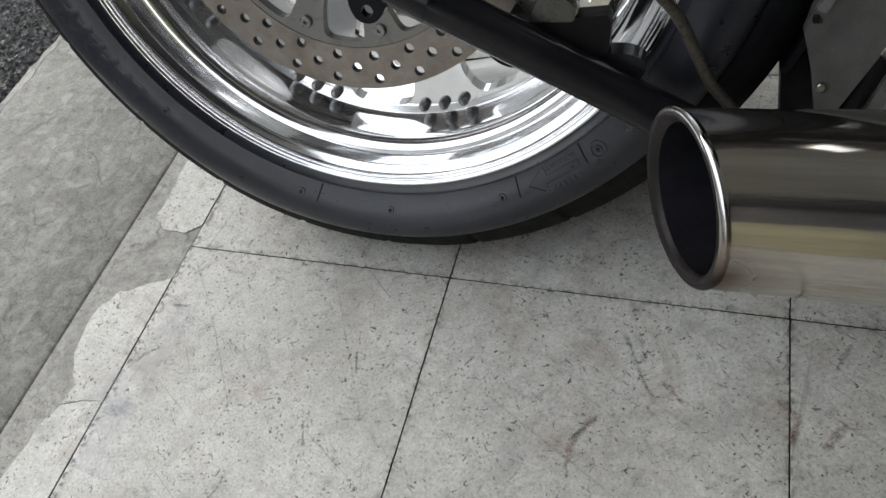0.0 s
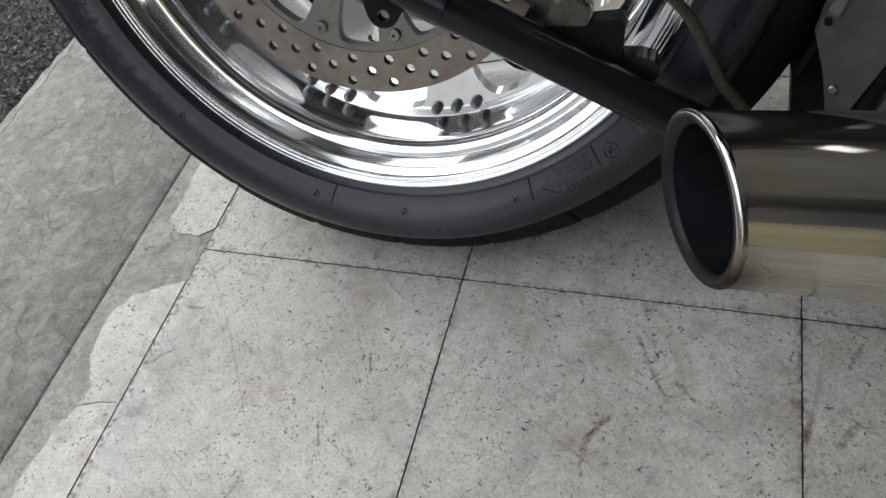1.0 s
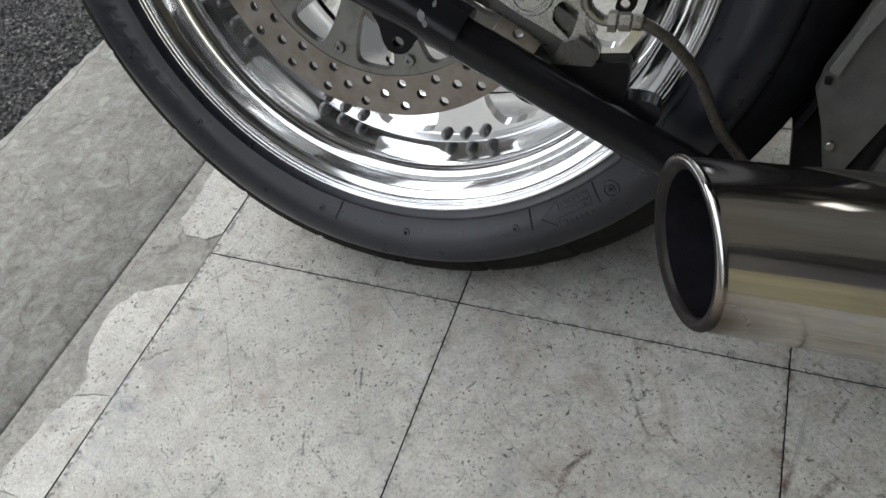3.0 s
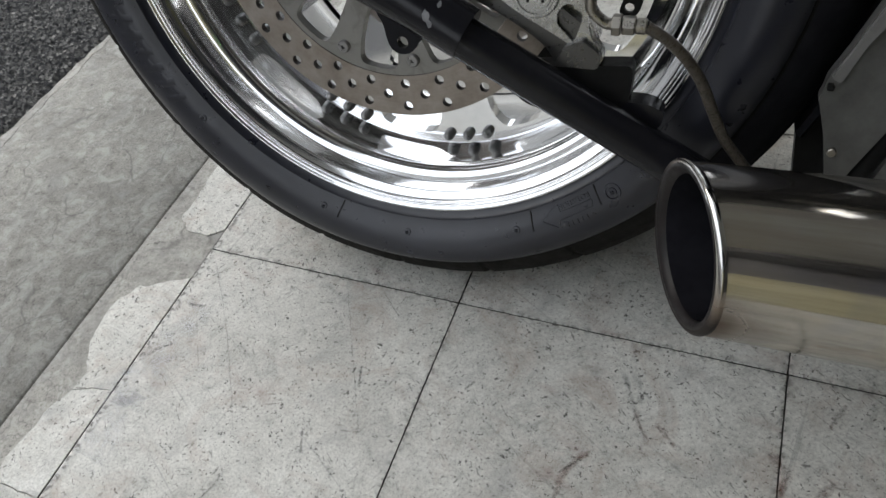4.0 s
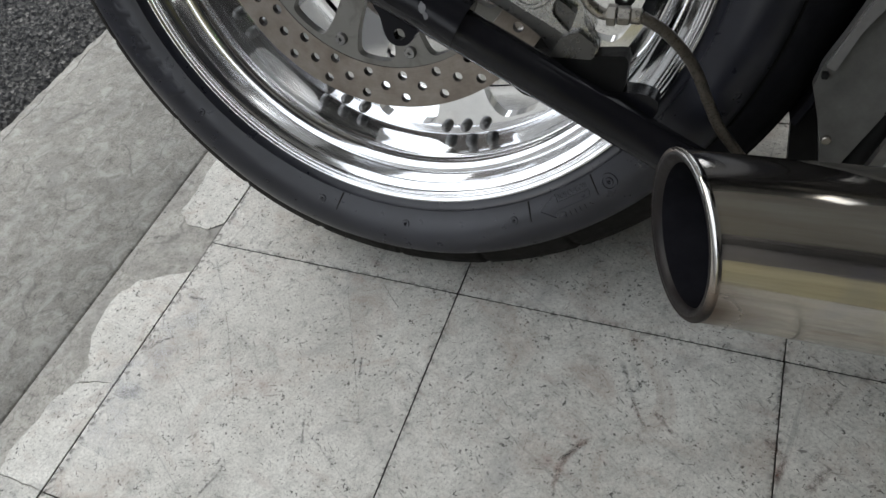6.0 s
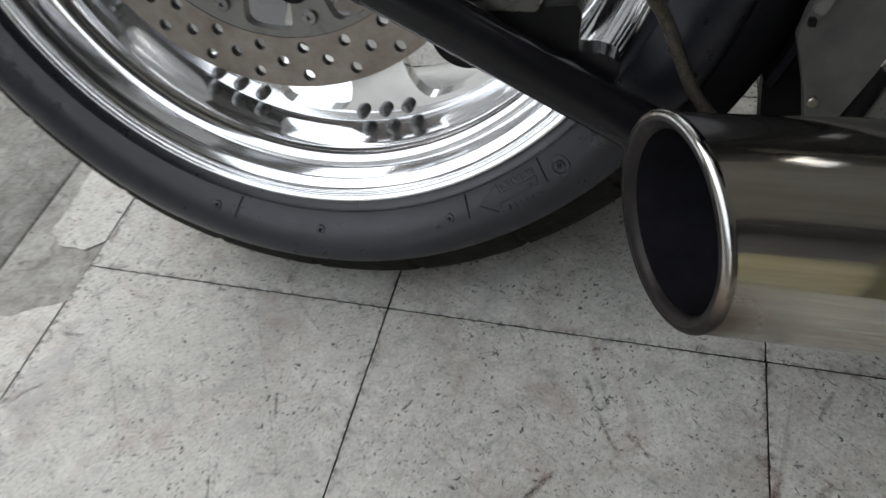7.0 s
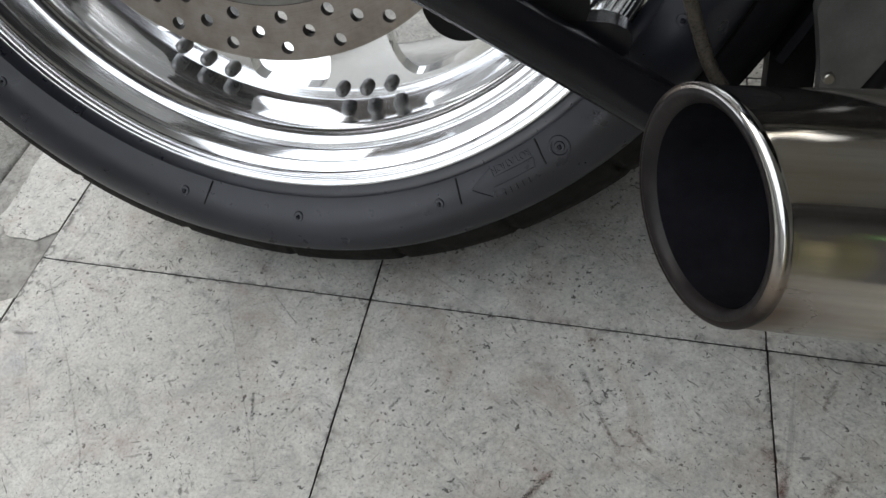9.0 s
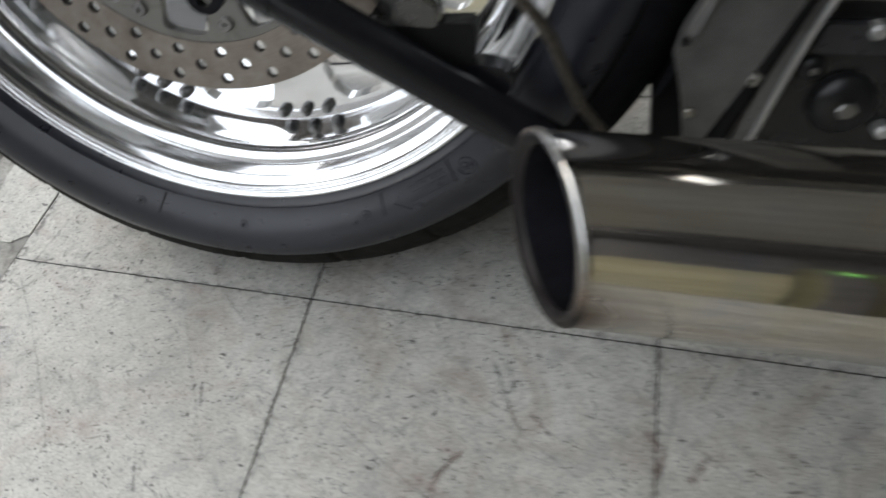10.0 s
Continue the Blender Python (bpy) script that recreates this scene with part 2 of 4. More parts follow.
def pipe_material(mouth=False):
    """Chrome tube along the object's x axis, wiped and heat-stained in streaks along its length."""
    m, t, p = material("wiped_chrome_tube")
    along = noise_tex(t, coords(t, (0.9, 14, 14)), 6, 5, 0.65, 0.3)
    fine = noise_tex(t, coords(t, (1.2, 60, 60)), 7, 3, 0.6)
    base = ramp(t, along, [(0.30, (0.41, 0.38, 0.335)), (0.5, (0.53, 0.50, 0.455)), (0.7, (0.61, 0.59, 0.56))])
    base = mix(t, 0.6, base, ramp(t, fine, [(0.3, 0.82), (0.7, 1.08)]), "MULTIPLY")
    tint = noise_tex(t, coords(t, (5, 7, 7)), 3, 4, 0.6, 0.5)
    base = mix(t, maths(t, "MULTIPLY", ramp(t, tint, [(0.50, 0.0), (0.68, 1.0)]), 0.40), base, (0.48, 0.41, 0.29))
    base = mix(t, maths(t, "MULTIPLY", ramp(t, tint, [(0.30, 1.0), (0.42, 0.0)]), 0.4), base, (0.36, 0.37, 0.45))
    c = t.nodes.new("ShaderNodeTexCoord")
    sx = t.nodes.new("ShaderNodeSeparateXYZ")
    t.links.new(c.outputs["Object"], sx.inputs[0])
    # brown exhaust stain on the underside, fading away from the slanted cut
    cut = maths(t, "ADD", maths(t, "MULTIPLY", sx.outputs[1], 0.1935), maths(t, "MULTIPLY", sx.outputs[2], 0.4620))
    away = maths(t, "ADD", maths(t, "SUBTRACT", sx.outputs[0], cut), maths(t, "MULTIPLY", tint, 0.016))
    under = maths(t, "ADD", maths(t, "ADD", sx.outputs[1], 0.1), maths(t, "MULTIPLY", fine, 0.010))
    stain = maths(t, "MULTIPLY", ramp(t, away, [(0.014, 1.0), (0.022, 0.6), (0.046, 0.0)]), ramp(t, under, [(0.106, 1.0), (0.130, 0.0)]))
    base = mix(t, stain, base, (0.115, 0.083, 0.058))
    t.links.new(base, p.inputs["Base Color"])
    rough = ramp(t, along, [(0.3, 0.11), (0.7, 0.045)])
    t.links.new(maths(t, "ADD", rough, maths(t, "MULTIPLY", stain, 0.35)), p.inputs["Roughness"])
    t.links.new(ramp(t, stain, [(0.0, 0.982), (1.0, 0.45)]), p.inputs["Metallic"])
    bump(t, p, mix(t, 0.3, along, fine), 0.04, 0.002)
    if not mouth:
        return m
    # soot round the lower mouth; the mask leaves chrome only where the glint belongs
    across = maths(t, "ADD", maths(t, "MULTIPLY", sx.outputs[2], 0.22), maths(t, "MULTIPLY", sx.outputs[1], 0.98))
    side = maths(t, "ADD", across, maths(t, "MULTIPLY", noise_tex(t, coords(t), 40, 4, 0.6), 0.02))
    soot = ramp(t, side, [(0.018, 1.0), (0.034, 0.45), (0.052, 0.0)])
    t.links.new(ramp(t, soot, [(0.0, 0.08), (1.0, 0.5)]), p.inputs["Roughness"])
    p.inputs["Specular IOR Level"].default_value = 0.14
    scorched = ramp(t, soot, [(0.0, (0.60, 0.59, 0.565)), (0.45, (0.24, 0.195, 0.160)), (1.0, (0.020, 0.0155, 0.014))])
    t.links.new(scorched, p.inputs["Base Color"])
    t.links.new(ramp(t, soot, [(0.0, 1.0), (0.5, 0.9), (1.0, 0.4)]), p.inputs["Metallic"])
    return m


def rim_material():
    """Polished aluminium with fine turning marks round the axle (the object's y axis), dulled by handling."""
    m, t, p = material("polished_aluminium")
    c = t.nodes.new("ShaderNodeTexCoord")
    sx = t.nodes.new("ShaderNodeSeparateXYZ")
    t.links.new(c.outputs["Object"], sx.inputs[0])
    r = maths(t, "SQRT", maths(t, "ADD", maths(t, "MULTIPLY", sx.outputs[0], sx.outputs[0]), maths(t, "MULTIPLY", sx.outputs[2], sx.outputs[2])))
    cb = t.nodes.new("ShaderNodeCombineXYZ")
    t.links.new(r, cb.inputs[0])
    t.links.new(sx.outputs[1], cb.inputs[1])
    rings = noise_tex(t, cb.outputs[0], 420, 3, 0.6)
    v = coords(t)
    blot = noise_tex(t, v, 26, 6, 0.7, 0.6)
    base = ramp(t, blot, [(0.30, (0.86, 0.865, 0.875)), (0.6, (0.95, 0.952, 0.955))])
    base = mix(t, 0.20, base, ramp(t, rings, [(0.3, 0.70), (0.6, 1.05)]), "MULTIPLY")
    drops = ramp(t, noise_tex(t, v, 95, 3, 0.55, 0.3), [(0.70, 0.0), (0.73, 1.0)])
    base = mix(t, maths(t, "MULTIPLY", drops, 0.35), base, (0.62, 0.60, 0.56))
    t.links.new(base, p.inputs["Base Color"])
    p.inputs["Metallic"].default_value = 1.0
    t.links.new(ramp(t, mix(t, 0.5, blot, rings), [(0.35, 0.06), (0.65, 0.17)]), p.inputs["Roughness"])
    bump(t, p, rings, 0.14, 0.0006)
    return m


def disc_material():
    """Ground steel: fine rings round the axle (the object's y axis)."""
    m, t, p = material("ground_brake_steel")
    c = t.nodes.new("ShaderNodeTexCoord")
    sx = t.nodes.new("ShaderNodeSeparateXYZ")
    t.links.new(c.outputs["Object"], sx.inputs[0])
    r = maths(t, "SQRT", maths(t, "ADD", maths(t, "MULTIPLY", sx.outputs[0], sx.outputs[0]), maths(t, "MULTIPLY", sx.outputs[2], sx.outputs[2])))
    cb = t.nodes.new("ShaderNodeCombineXYZ")
    t.links.new(r, cb.inputs[0])
    rings = noise_tex(t, cb.outputs[0], 900, 3, 0.6)
    v = coords(t)
    blot = noise_tex(t, v, 45, 5, 0.65)
    base = ramp(t, blot, [(0.3, (0.23, 0.195, 0.165)), (0.7, (0.37, 0.33, 0.295))])
    base = mix(t, 0.5, base, ramp(t, rings, [(0.3, 0.8), (0.7, 1.15)]), "MULTIPLY")
    t.links.new(base, p.inputs["Base Color"])
    p.inputs["Metallic"].default_value = 0.75
    p.inputs["Roughness"].default_value = 0.42
    bump(t, p, rings, 0.15, 0.0005)
    return m


def plain_material(name, dark, light, rough, scale=30, bump_amount=0.1, spec=0.5, coat=0.0):
    m, t, p = material(name)
    v = coords(t)
    n = noise_tex(t, v, scale, 6, 0.65)
    t.links.new(ramp(t, n, [(0.3, dark), (0.7, light)]), p.inputs["Base Color"])
    f = noise_tex(t, v, scale * 3, 4, 0.6)
    t.links.new(ramp(t, f, [(0.3, rough * 0.8), (0.7, min(1.0, rough * 1.2))]), p.inputs["Roughness"])
    p.inputs["Specular IOR Level"].default_value = spec
    p.inputs["Coat Weight"].default_value = coat
    if bump_amount:
        bump(t, p, f, bump_amount, 0.001)
    return m


def chipped_paint():
    m, t, p = material("chipped_black_paint")
    v = coords(t)
    n = noise_tex(t, v, 55, 5, 0.6)
    chip = ramp(t, n, [(0.715, 0.0), (0.73, 1.0)])
    base = mix(t, chip, (0.010, 0.010, 0.0125), (0.30, 0.30, 0.31))
    dust = noise_tex(t, v, 12, 5, 0.7)
    base = mix(t, maths(t, "MULTIPLY", ramp(t, dust, [(0.45, 0.0), (0.75, 1.0)]), 0.02), base, (0.3, 0.29, 0.27))
    t.links.new(base, p.inputs["Base Color"])
    t.links.new(ramp(t, dust, [(0.3, 0.12), (0.7, 0.26)]), p.inputs["Roughness"])
    p.inputs["Specular IOR Level"].default_value = 0.26
    return m


def mark_material(name, color, strength, scale):
    """A worn smear: thin colour that breaks up and fades towards its sides."""
    m, t, p = material(name)
    uv = t.nodes.new("ShaderNodeUVMap")
    sx = t.nodes.new("ShaderNodeSeparateXYZ")
    t.links.new(uv.outputs[0], sx.inputs[0])
    across = maths(t, "MULTIPLY", maths(t, "MULTIPLY", sx.outputs[0], maths(t, "SUBTRACT", 1.0, sx.outputs[0])), 4.0)
    ends = maths(t, "MINIMUM", maths(t, "MULTIPLY", maths(t, "MULTIPLY", sx.outputs[1], maths(t, "SUBTRACT", 1.0, sx.outputs[1])), 9.0), 1.0)
    worn = ramp(t, noise_tex(t, coords(t), scale, 6, 0.75, 0.6), [(0.38, 0.0), (0.66, 1.0)])
    p.inputs["Base Color"].default_value = (*color, 1)
    p.inputs["Roughness"].default_value = 0.6
    t.links.new(maths(t, "MULTIPLY", maths(t, "MULTIPLY", maths(t, "MULTIPLY", across, ends), worn), strength), p.inputs["Alpha"])
    return m


BROWNMARK = mark_material("brown_smear", (0.21, 0.115, 0.088), 0.78, 210)
DARKMARK = mark_material("dark_scuff_pit", (0.055, 0.052, 0.056), 0.95, 330)
GREYMARK = mark_material("grey_scratch", (0.18, 0.18, 0.17), 0.50, 160)
# bluish-white sheen of the scuffed tile edge, laid on as pale colour
LILACMARK = mark_material("lilac_sheen_scuff", (0.60, 0.605, 0.64), 0.35, 60)
VINYL = vinyl_material("worn_vinyl_tile", True)
REMNANT = vinyl_material("broken_vinyl_tile", False)
CONCRETE = cement_material("old_concrete", (0.240, 0.230, 0.206), (0.352, 0.339, 0.303))
MORTAR = cement_material("grey_mortar_bed", (0.296, 0.284, 0.256), (0.398, 0.384, 0.346), 90)
SUBFLOOR = plain_material("dirt_in_joints", (0.02, 0.019, 0.017), (0.05, 0.047, 0.042), 0.9)
ASPHALT = asphalt_material()
PLASTER = plain_material("pale_plaster", (0.60, 0.595, 0.575), (0.68, 0.675, 0.655), 0.8, 4)
DARKWALL = plain_material("dull_panelling", (0.36, 0.35, 0.335), (0.44, 0.43, 0.41), 0.7, 4)
NAVY = plain_material("dark_blue_grey_boarding", (0.115, 0.115, 0.130), (0.180, 0.179, 0.195), 0.6, 3)
OLIVE = plain_material("dull_olive_locker_paint", (0.105, 0.105, 0.060), (0.155, 0.152, 0.092), 0.5, 5)
BEIGE = plain_material("beige_boarding", (0.50, 0.465, 0.31), (0.58, 0.54, 0.375), 0.6, 6)
CEILING = plain_material("dull_ceiling_paint", (0.68, 0.68, 0.67), (0.76, 0.76, 0.75), 0.8, 4)
POLISHED = rim_material()
MIRRORED = metal_material("mirror_polished_aluminium", (0.93, 0.932, 0.94), 0.07)
CHROME = metal_material("chrome_plate", (0.60, 0.585, 0.555), 0.065, stain=((0.50, 0.43, 0.30), 12, 0.45))
PIPECHROME = pipe_material()
LIPMETAL = plain_material("sooty_scorched_lip", (0.007, 0.006, 0.0062), (0.017, 0.0135, 0.013), 0.42, 45, 0.2, spec=0.22)
BEADMETAL = pipe_material(True)
STEEL = disc_material()
PRIMER = plain_material("grey_primer", (0.10, 0.10, 0.105), (0.24, 0.24, 0.25), 0.6, 120)
HOLEWALL = plain_material("dark_drilled_steel", (0.035, 0.030, 0.026), (0.08, 0.068, 0.058), 0.6, 90)
CARRIER = metal_material("dull_cast_metal", (0.25, 0.243, 0.228), 0.42, metallic=0.8, stain=((0.15, 0.14, 0.125), 60, 0.6))
CASTALU = metal_material("brushed_cast_aluminium", (0.40, 0.395, 0.38), 0.26, metallic=0.9, stain=((0.20, 0.19, 0.175), 50, 0.6))
BRIGHTCAST = metal_material("pale_cast_casing", (0.55, 0.545, 0.53), 0.38, metallic=0.6, stain=((0.30, 0.29, 0.27), 30, 0.5))
SHADECAST = metal_material("shaded_grey_casting", (0.10, 0.098, 0.096), 0.30, metallic=0.85, stain=((0.06, 0.058, 0.055), 50, 0.6))
ZINC = metal_material("zinc_plated_steel", (0.32, 0.30, 0.265), 0.30)
LEAD = metal_material("grey_steel_nut", (0.30, 0.295, 0.29), 0.33)
NUT = metal_material("dull_lead_grey_nut", (0.24, 0.237, 0.235), 0.31, metallic=0.6, stain=((0.17, 0.165, 0.16), 90, 0.5))
SIDEWALL = plain_material("tyre_sidewall_rubber", (0.0108, 0.0114, 0.0168), (0.0185, 0.0196, 0.0285), 0.32, 25, 0.12, spec=0.56)
TREAD = plain_material("tyre_tread_rubber", (0.0075, 0.0070, 0.0062), (0.0175, 0.0162, 0.0142), 0.82, 40, 0.3, spec=0.15)
BLACK = chipped_paint()
DARKPLASTIC = plain_material("matt_black_parts", (0.006, 0.006, 0.006), (0.013, 0.013, 0.0125), 0.5, 40, spec=0.13)
DEEPSOOT = plain_material("deep_soot", (0.0045, 0.0045, 0.0060), (0.0090, 0.0090, 0.0115), 0.95, 60, spec=0.05)
NEARBLACK = plain_material("near_black_fill", (0.008, 0.008, 0.010), (0.016, 0.016, 0.0185), 0.95, 60, spec=0.08)
HOSE = plain_material("smoky_braided_hose", (0.040, 0.034, 0.026), (0.095, 0.080, 0.062), 0.30, 220, 0.5)
SATIN = plain_material("satin_black_bodywork", (0.008, 0.008, 0.009), (0.020, 0.020, 0.022), 0.20, 20, 0.1)
FLANGE = plain_material("pale_grey_folded_metal", (0.11, 0.109, 0.103), (0.22, 0.217, 0.205), 0.40, 24, 0.15)
STRIP = metal_material("dull_steel_strip", (0.22, 0.222, 0.23), 0.34, metallic=0.7, stain=((0.12, 0.12, 0.125), 30, 0.6))
RIB = plain_material("smooth_dark_casting", (0.024, 0.0235, 0.026), (0.040, 0.039, 0.043), 0.30, 14, 0.05)
GLOSSBLACK = plain_material("glossy_black_enamel", (0.007, 0.007, 0.008), (0.012, 0.012, 0.013), 0.36, 30, 0.25)
GREYPAINT = plain_material("dull_grey_metal", (0.048, 0.047, 0.044), (0.14, 0.138, 0.130), 0.42, 18, 0.15)


GREENLAMP, lamp_tree, lamp_shader = material("green_indicator")
lamp_shader.inputs["Base Color"].default_value = (0.1, 0.6, 0.1, 1)
lamp_shader.inputs["Emission Color"].default_value = (0.35, 1.0, 0.25, 1)
lamp_shader.inputs["Emission Strength"].default_value = 6.0


# ---------------------------------------------------------------- mesh helpers
def link_mesh(name, verts, faces, mat, parent=None, smooth=False, label="", edge_split=None):
    me = bpy.data.meshes.new(name)
    me.from_pydata([tuple(v) for v in verts], [], faces)
    me.materials.append(mat)
    if smooth:
        me.polygons.foreach_set("use_smooth", [True] * len(me.polygons))
        if edge_split:
            me.set_sharp_from_angle(angle=radians(edge_split))
    ob = new(name, me)
    if parent is not None:
        ob.parent = parent
    if label:
        tagged(ob, label)
    return ob


def part(name, bm, mat, parent=None, label="", smooth=True, sharp=35):
    bmesh.ops.recalc_face_normals(bm, faces=bm.faces[:])
    me = bpy.data.meshes.new(name)
    bm.to_mesh(me)
    bm.free()
    me.materials.append(mat)
    if smooth:
        me.polygons.foreach_set("use_smooth", [True] * len(me.polygons))
        me.set_sharp_from_angle(angle=radians(sharp))
    ob = new(name, me)
    if parent is not None:
        ob.parent = parent
    if label:
        tagged(ob, label)
    return ob


def box_bm(x0, x1, y0, y1, z0, z1, bevel=0.0, segments=2):
    bm = bmesh.new()
    bmesh.ops.create_cube(bm, size=1.0)
    for v in bm.verts:
        v.co = Vector(((x0 + x1) / 2 + v.co.x * (x1 - x0), (y0 + y1) / 2 + v.co.y * (y1 - y0), (z0 + z1) / 2 + v.co.z * (z1 - z0)))
    if bevel:
        bmesh.ops.bevel(bm, geom=bm.edges[:], offset=bevel, segments=segments, affect="EDGES", profile=0.5)
    return bm


def revolve_bm(profile, steps=128, a0=0.0, a1=360.0):
    """Turns (radius, y) pairs about the y axis."""
    bm = bmesh.new()
    full = abs(a1 - a0) >= 360
    rings = []
    for k in range(steps if full else steps + 1):
        a = radians(a0 + (a1 - a0) * k / steps)
        rings.append([bm.verts.new((r * math.cos(a), y, r * math.sin(a))) for r, y in profile])
    n = len(rings)
    for k in range(n if full else n - 1):
        p, q = rings[k], rings[(k + 1) % n]
        for i in range(len(profile) - 1):
            bm.faces.new((p[i], p[i + 1], q[i + 1], q[i]))
    return bm


def plate_bm(loops, y0, y1, bevel=0.0):
    """A plate in the xz plane between y0 and y1: the first loop is its outline, the rest are holes."""
    from mathutils.geometry import tessellate_polygon
    flat = [p for loop in loops for p in loop]
    tris = tessellate_polygon([[Vector((x, z, 0)) for x, z in loop] for loop in loops])
    bm = bmesh.new()
    a = [bm.verts.new((x, y0, z)) for x, z in flat]
    b = [bm.verts.new((x, y1, z)) for x, z in flat]
    for i, j, k in tris:
        try:
            bm.faces.new((a[i], a[j], a[k]))
            bm.faces.new((b[k], b[j], b[i]))
        except ValueError:
            pass
    s = 0
    for loop in loops:
        n = len(loop)
        for i in range(n):
            j = (i + 1) % n
            bm.faces.new((a[s + i], b[s + i], b[s + j], a[s + j]))
        s += n
    if bevel:
        rim_edges = [e for e in bm.edges if len(e.link_faces) == 2 and e.calc_face_angle(0) > 0.8]
        bmesh.ops.recalc_face_normals(bm, faces=bm.faces[:])
        bmesh.ops.bevel(bm, geom=rim_edges, offset=bevel, segments=2, affect="EDGES", profile=0.5)
    return bm


def circle(x, z, r, n=16, a0=0.0):
    return [(x + r * math.cos(radians(a0) + 2 * math.pi * k / n), z + r * math.sin(radians(a0) + 2 * math.pi * k / n)) for k in range(n)]


def round_loop(points, radius, n=5):
    """A polygon with rounded corners."""
    out = []
    m = len(points)
    for i in range(m):
        p, a, b = Vector(points[i]), Vector(points[i - 1]), Vector(points[(i + 1) % m])
        da, db = (a - p), (b - p)
        r = min(radius, da.length * 0.45, db.length * 0.45)
        s, e = p + da.normalized() * r, p + db.normalized() * r
        for k in range(n + 1):
            f = k / n
            out.append(tuple((1 - f) ** 2 * s + 2 * f * (1 - f) * p + f * f * e))
    return out


def tube_bm(points, radius, sides=20, samples=10, caps=True, taper=None):
    """A round tube along a smooth line through the points."""
    pts = [Vector(p) for p in points]
    line = []
    for i in range(len(pts) - 1):
        p0, p1, p2, p3 = pts[max(i - 1, 0)], pts[i], pts[i + 1], pts[min(i + 2, len(pts) - 1)]
        for k in range(samples):
            f = k / samples
            line.append(0.5 * ((2 * p1) + (p2 - p0) * f + (2 * p0 - 5 * p1 + 4 * p2 - p3) * f * f + (3 * p1 - p0 - 3 * p2 + p3) * f ** 3))
    line.append(pts[-1])
    bm = bmesh.new()
    rings = []
    up = Vector((0, 1, 0.1))
    for i, c in enumerate(line):
        d = (line[min(i + 1, len(line) - 1)] - line[max(i - 1, 0)]).normalized()
        e1 = (up - d * up.dot(d)).normalized()
        e2 = d.cross(e1)
        r = radius if taper is None else taper(i / (len(line) - 1))
        rings.append([bm.verts.new(c + r * (math.cos(2 * math.pi * k / sides) * e1 + math.sin(2 * math.pi * k / sides) * e2)) for k in range(sides)])
    for a, b in zip(rings, rings[1:]):
        for k in range(sides):
            bm.faces.new((a[k], a[(k + 1) % sides], b[(k + 1) % sides], b[k]))
    if caps:
        bm.faces.new(rings[0])
        bm.faces.new(rings[-1])
    return bm


def add_bm(bm, other, m=None):
    """Adds the mesh of other to bm, moved by m."""
    if m is not None:
        bmesh.ops.transform(other, matrix=m, verts=other.verts[:])
    made = {v: bm.verts.new(v.co) for v in other.verts}
    for f in other.faces:
        try:
            bm.faces.new([made[v] for v in f.verts])
        except ValueError:
            pass
    other.free()
    return bm


def rod_bm(p, q, radius, sides=20, bevel=0.0):
    """A straight round bar from p to q with softened ends."""
    p, q = Vector(p), Vector(q)
    d = (q - p)
    n = d.length
    prof = [(0.0, 0.0), (radius - bevel, 0.0), (radius, bevel), (radius, n - bevel), (radius - bevel, n), (0.0, n)]
    bm = bmesh.new()
    rings = []
    for r, h in prof:
        if r == 0.0:
            rings.append([bm.verts.new((0, 0, h))])
        else:
            rings.append([bm.verts.new((r * math.cos(2 * math.pi * k / sides), r * math.sin(2 * math.pi * k / sides), h)) for k in range(sides)])
    for a, b in zip(rings, rings[1:]):
        for k in range(sides):
            j = (k + 1) % sides
            if len(a) == 1:
                bm.faces.new((a[0], b[k], b[j]))
            elif len(b) == 1:
                bm.faces.new((a[k], a[j], b[0]))
            else:
                bm.faces.new((a[k], a[j], b[j], b[k]))
    turn = d.to_track_quat("Z", "Y").to_matrix().to_4x4()
    bmesh.ops.transform(bm, matrix=Matrix.Translation(p) @ turn, verts=bm.verts[:])
    return bm


# ---------------------------------------------------------------- the setting
T = 0.303            # one vinyl tile
EDGE = -0.308        # outer joint of the last whole tiles
SILL = -0.405        # groove between concrete strip and mortar
KERB = -0.780        # edge of the concrete towards the road
ROOM_X, ROOM_Y0, ROOM_Y1, ROOM_Z = 4.0, -2.2, 1.4, 2.8
EAVES = -0.16        # edge of the unseen roof, set by the light; open sky lies before it



floor = tagged(part("floor", box_bm(SILL + 0.002, ROOM_X, ROOM_Y0, ROOM_Y1, -0.08, -0.0032), SUBFLOOR, smooth=False),
               "worn shop floor of pale grey vinyl tiles", "floor", kind="structure")

nx, ny = 230, 420
verts = []
for i in range(nx + 1):
    for j in range(ny + 1):
        y = -0.10 + 0.90 * j / ny
        x = KERB + 0.012 - 0.42 * i / nx
        d = noise.voronoi((x * 135, y * 135, 0))[0][0]
        e = noise.voronoi((x * 260, y * 260, 4))[0][0]
        h = 0.0068 * max(0.0, 1 - 1.5 * d * d) + 0.0022 * max(0.0, 1 - 1.4 * e) + 0.0045 * noise.noise((x * 60, y * 60, 3))
        gap = 0.014 * math.exp(-((x - KERB + 0.004) / 0.011) ** 2)          # the asphalt has sunk along the kerb
        verts.append((x, y, -0.0165 + h - gap))
faces = [(i * (ny + 1) + j, (i + 1) * (ny + 1) + j, (i + 1) * (ny + 1) + j + 1, i * (ny + 1) + j + 1) for i in range(nx) for j in range(ny)]
road = tagged(link_mesh("road", verts, faces, ASPHALT, smooth=True), "coarse dark grey asphalt beside the concrete edge", "road", kind="structure")
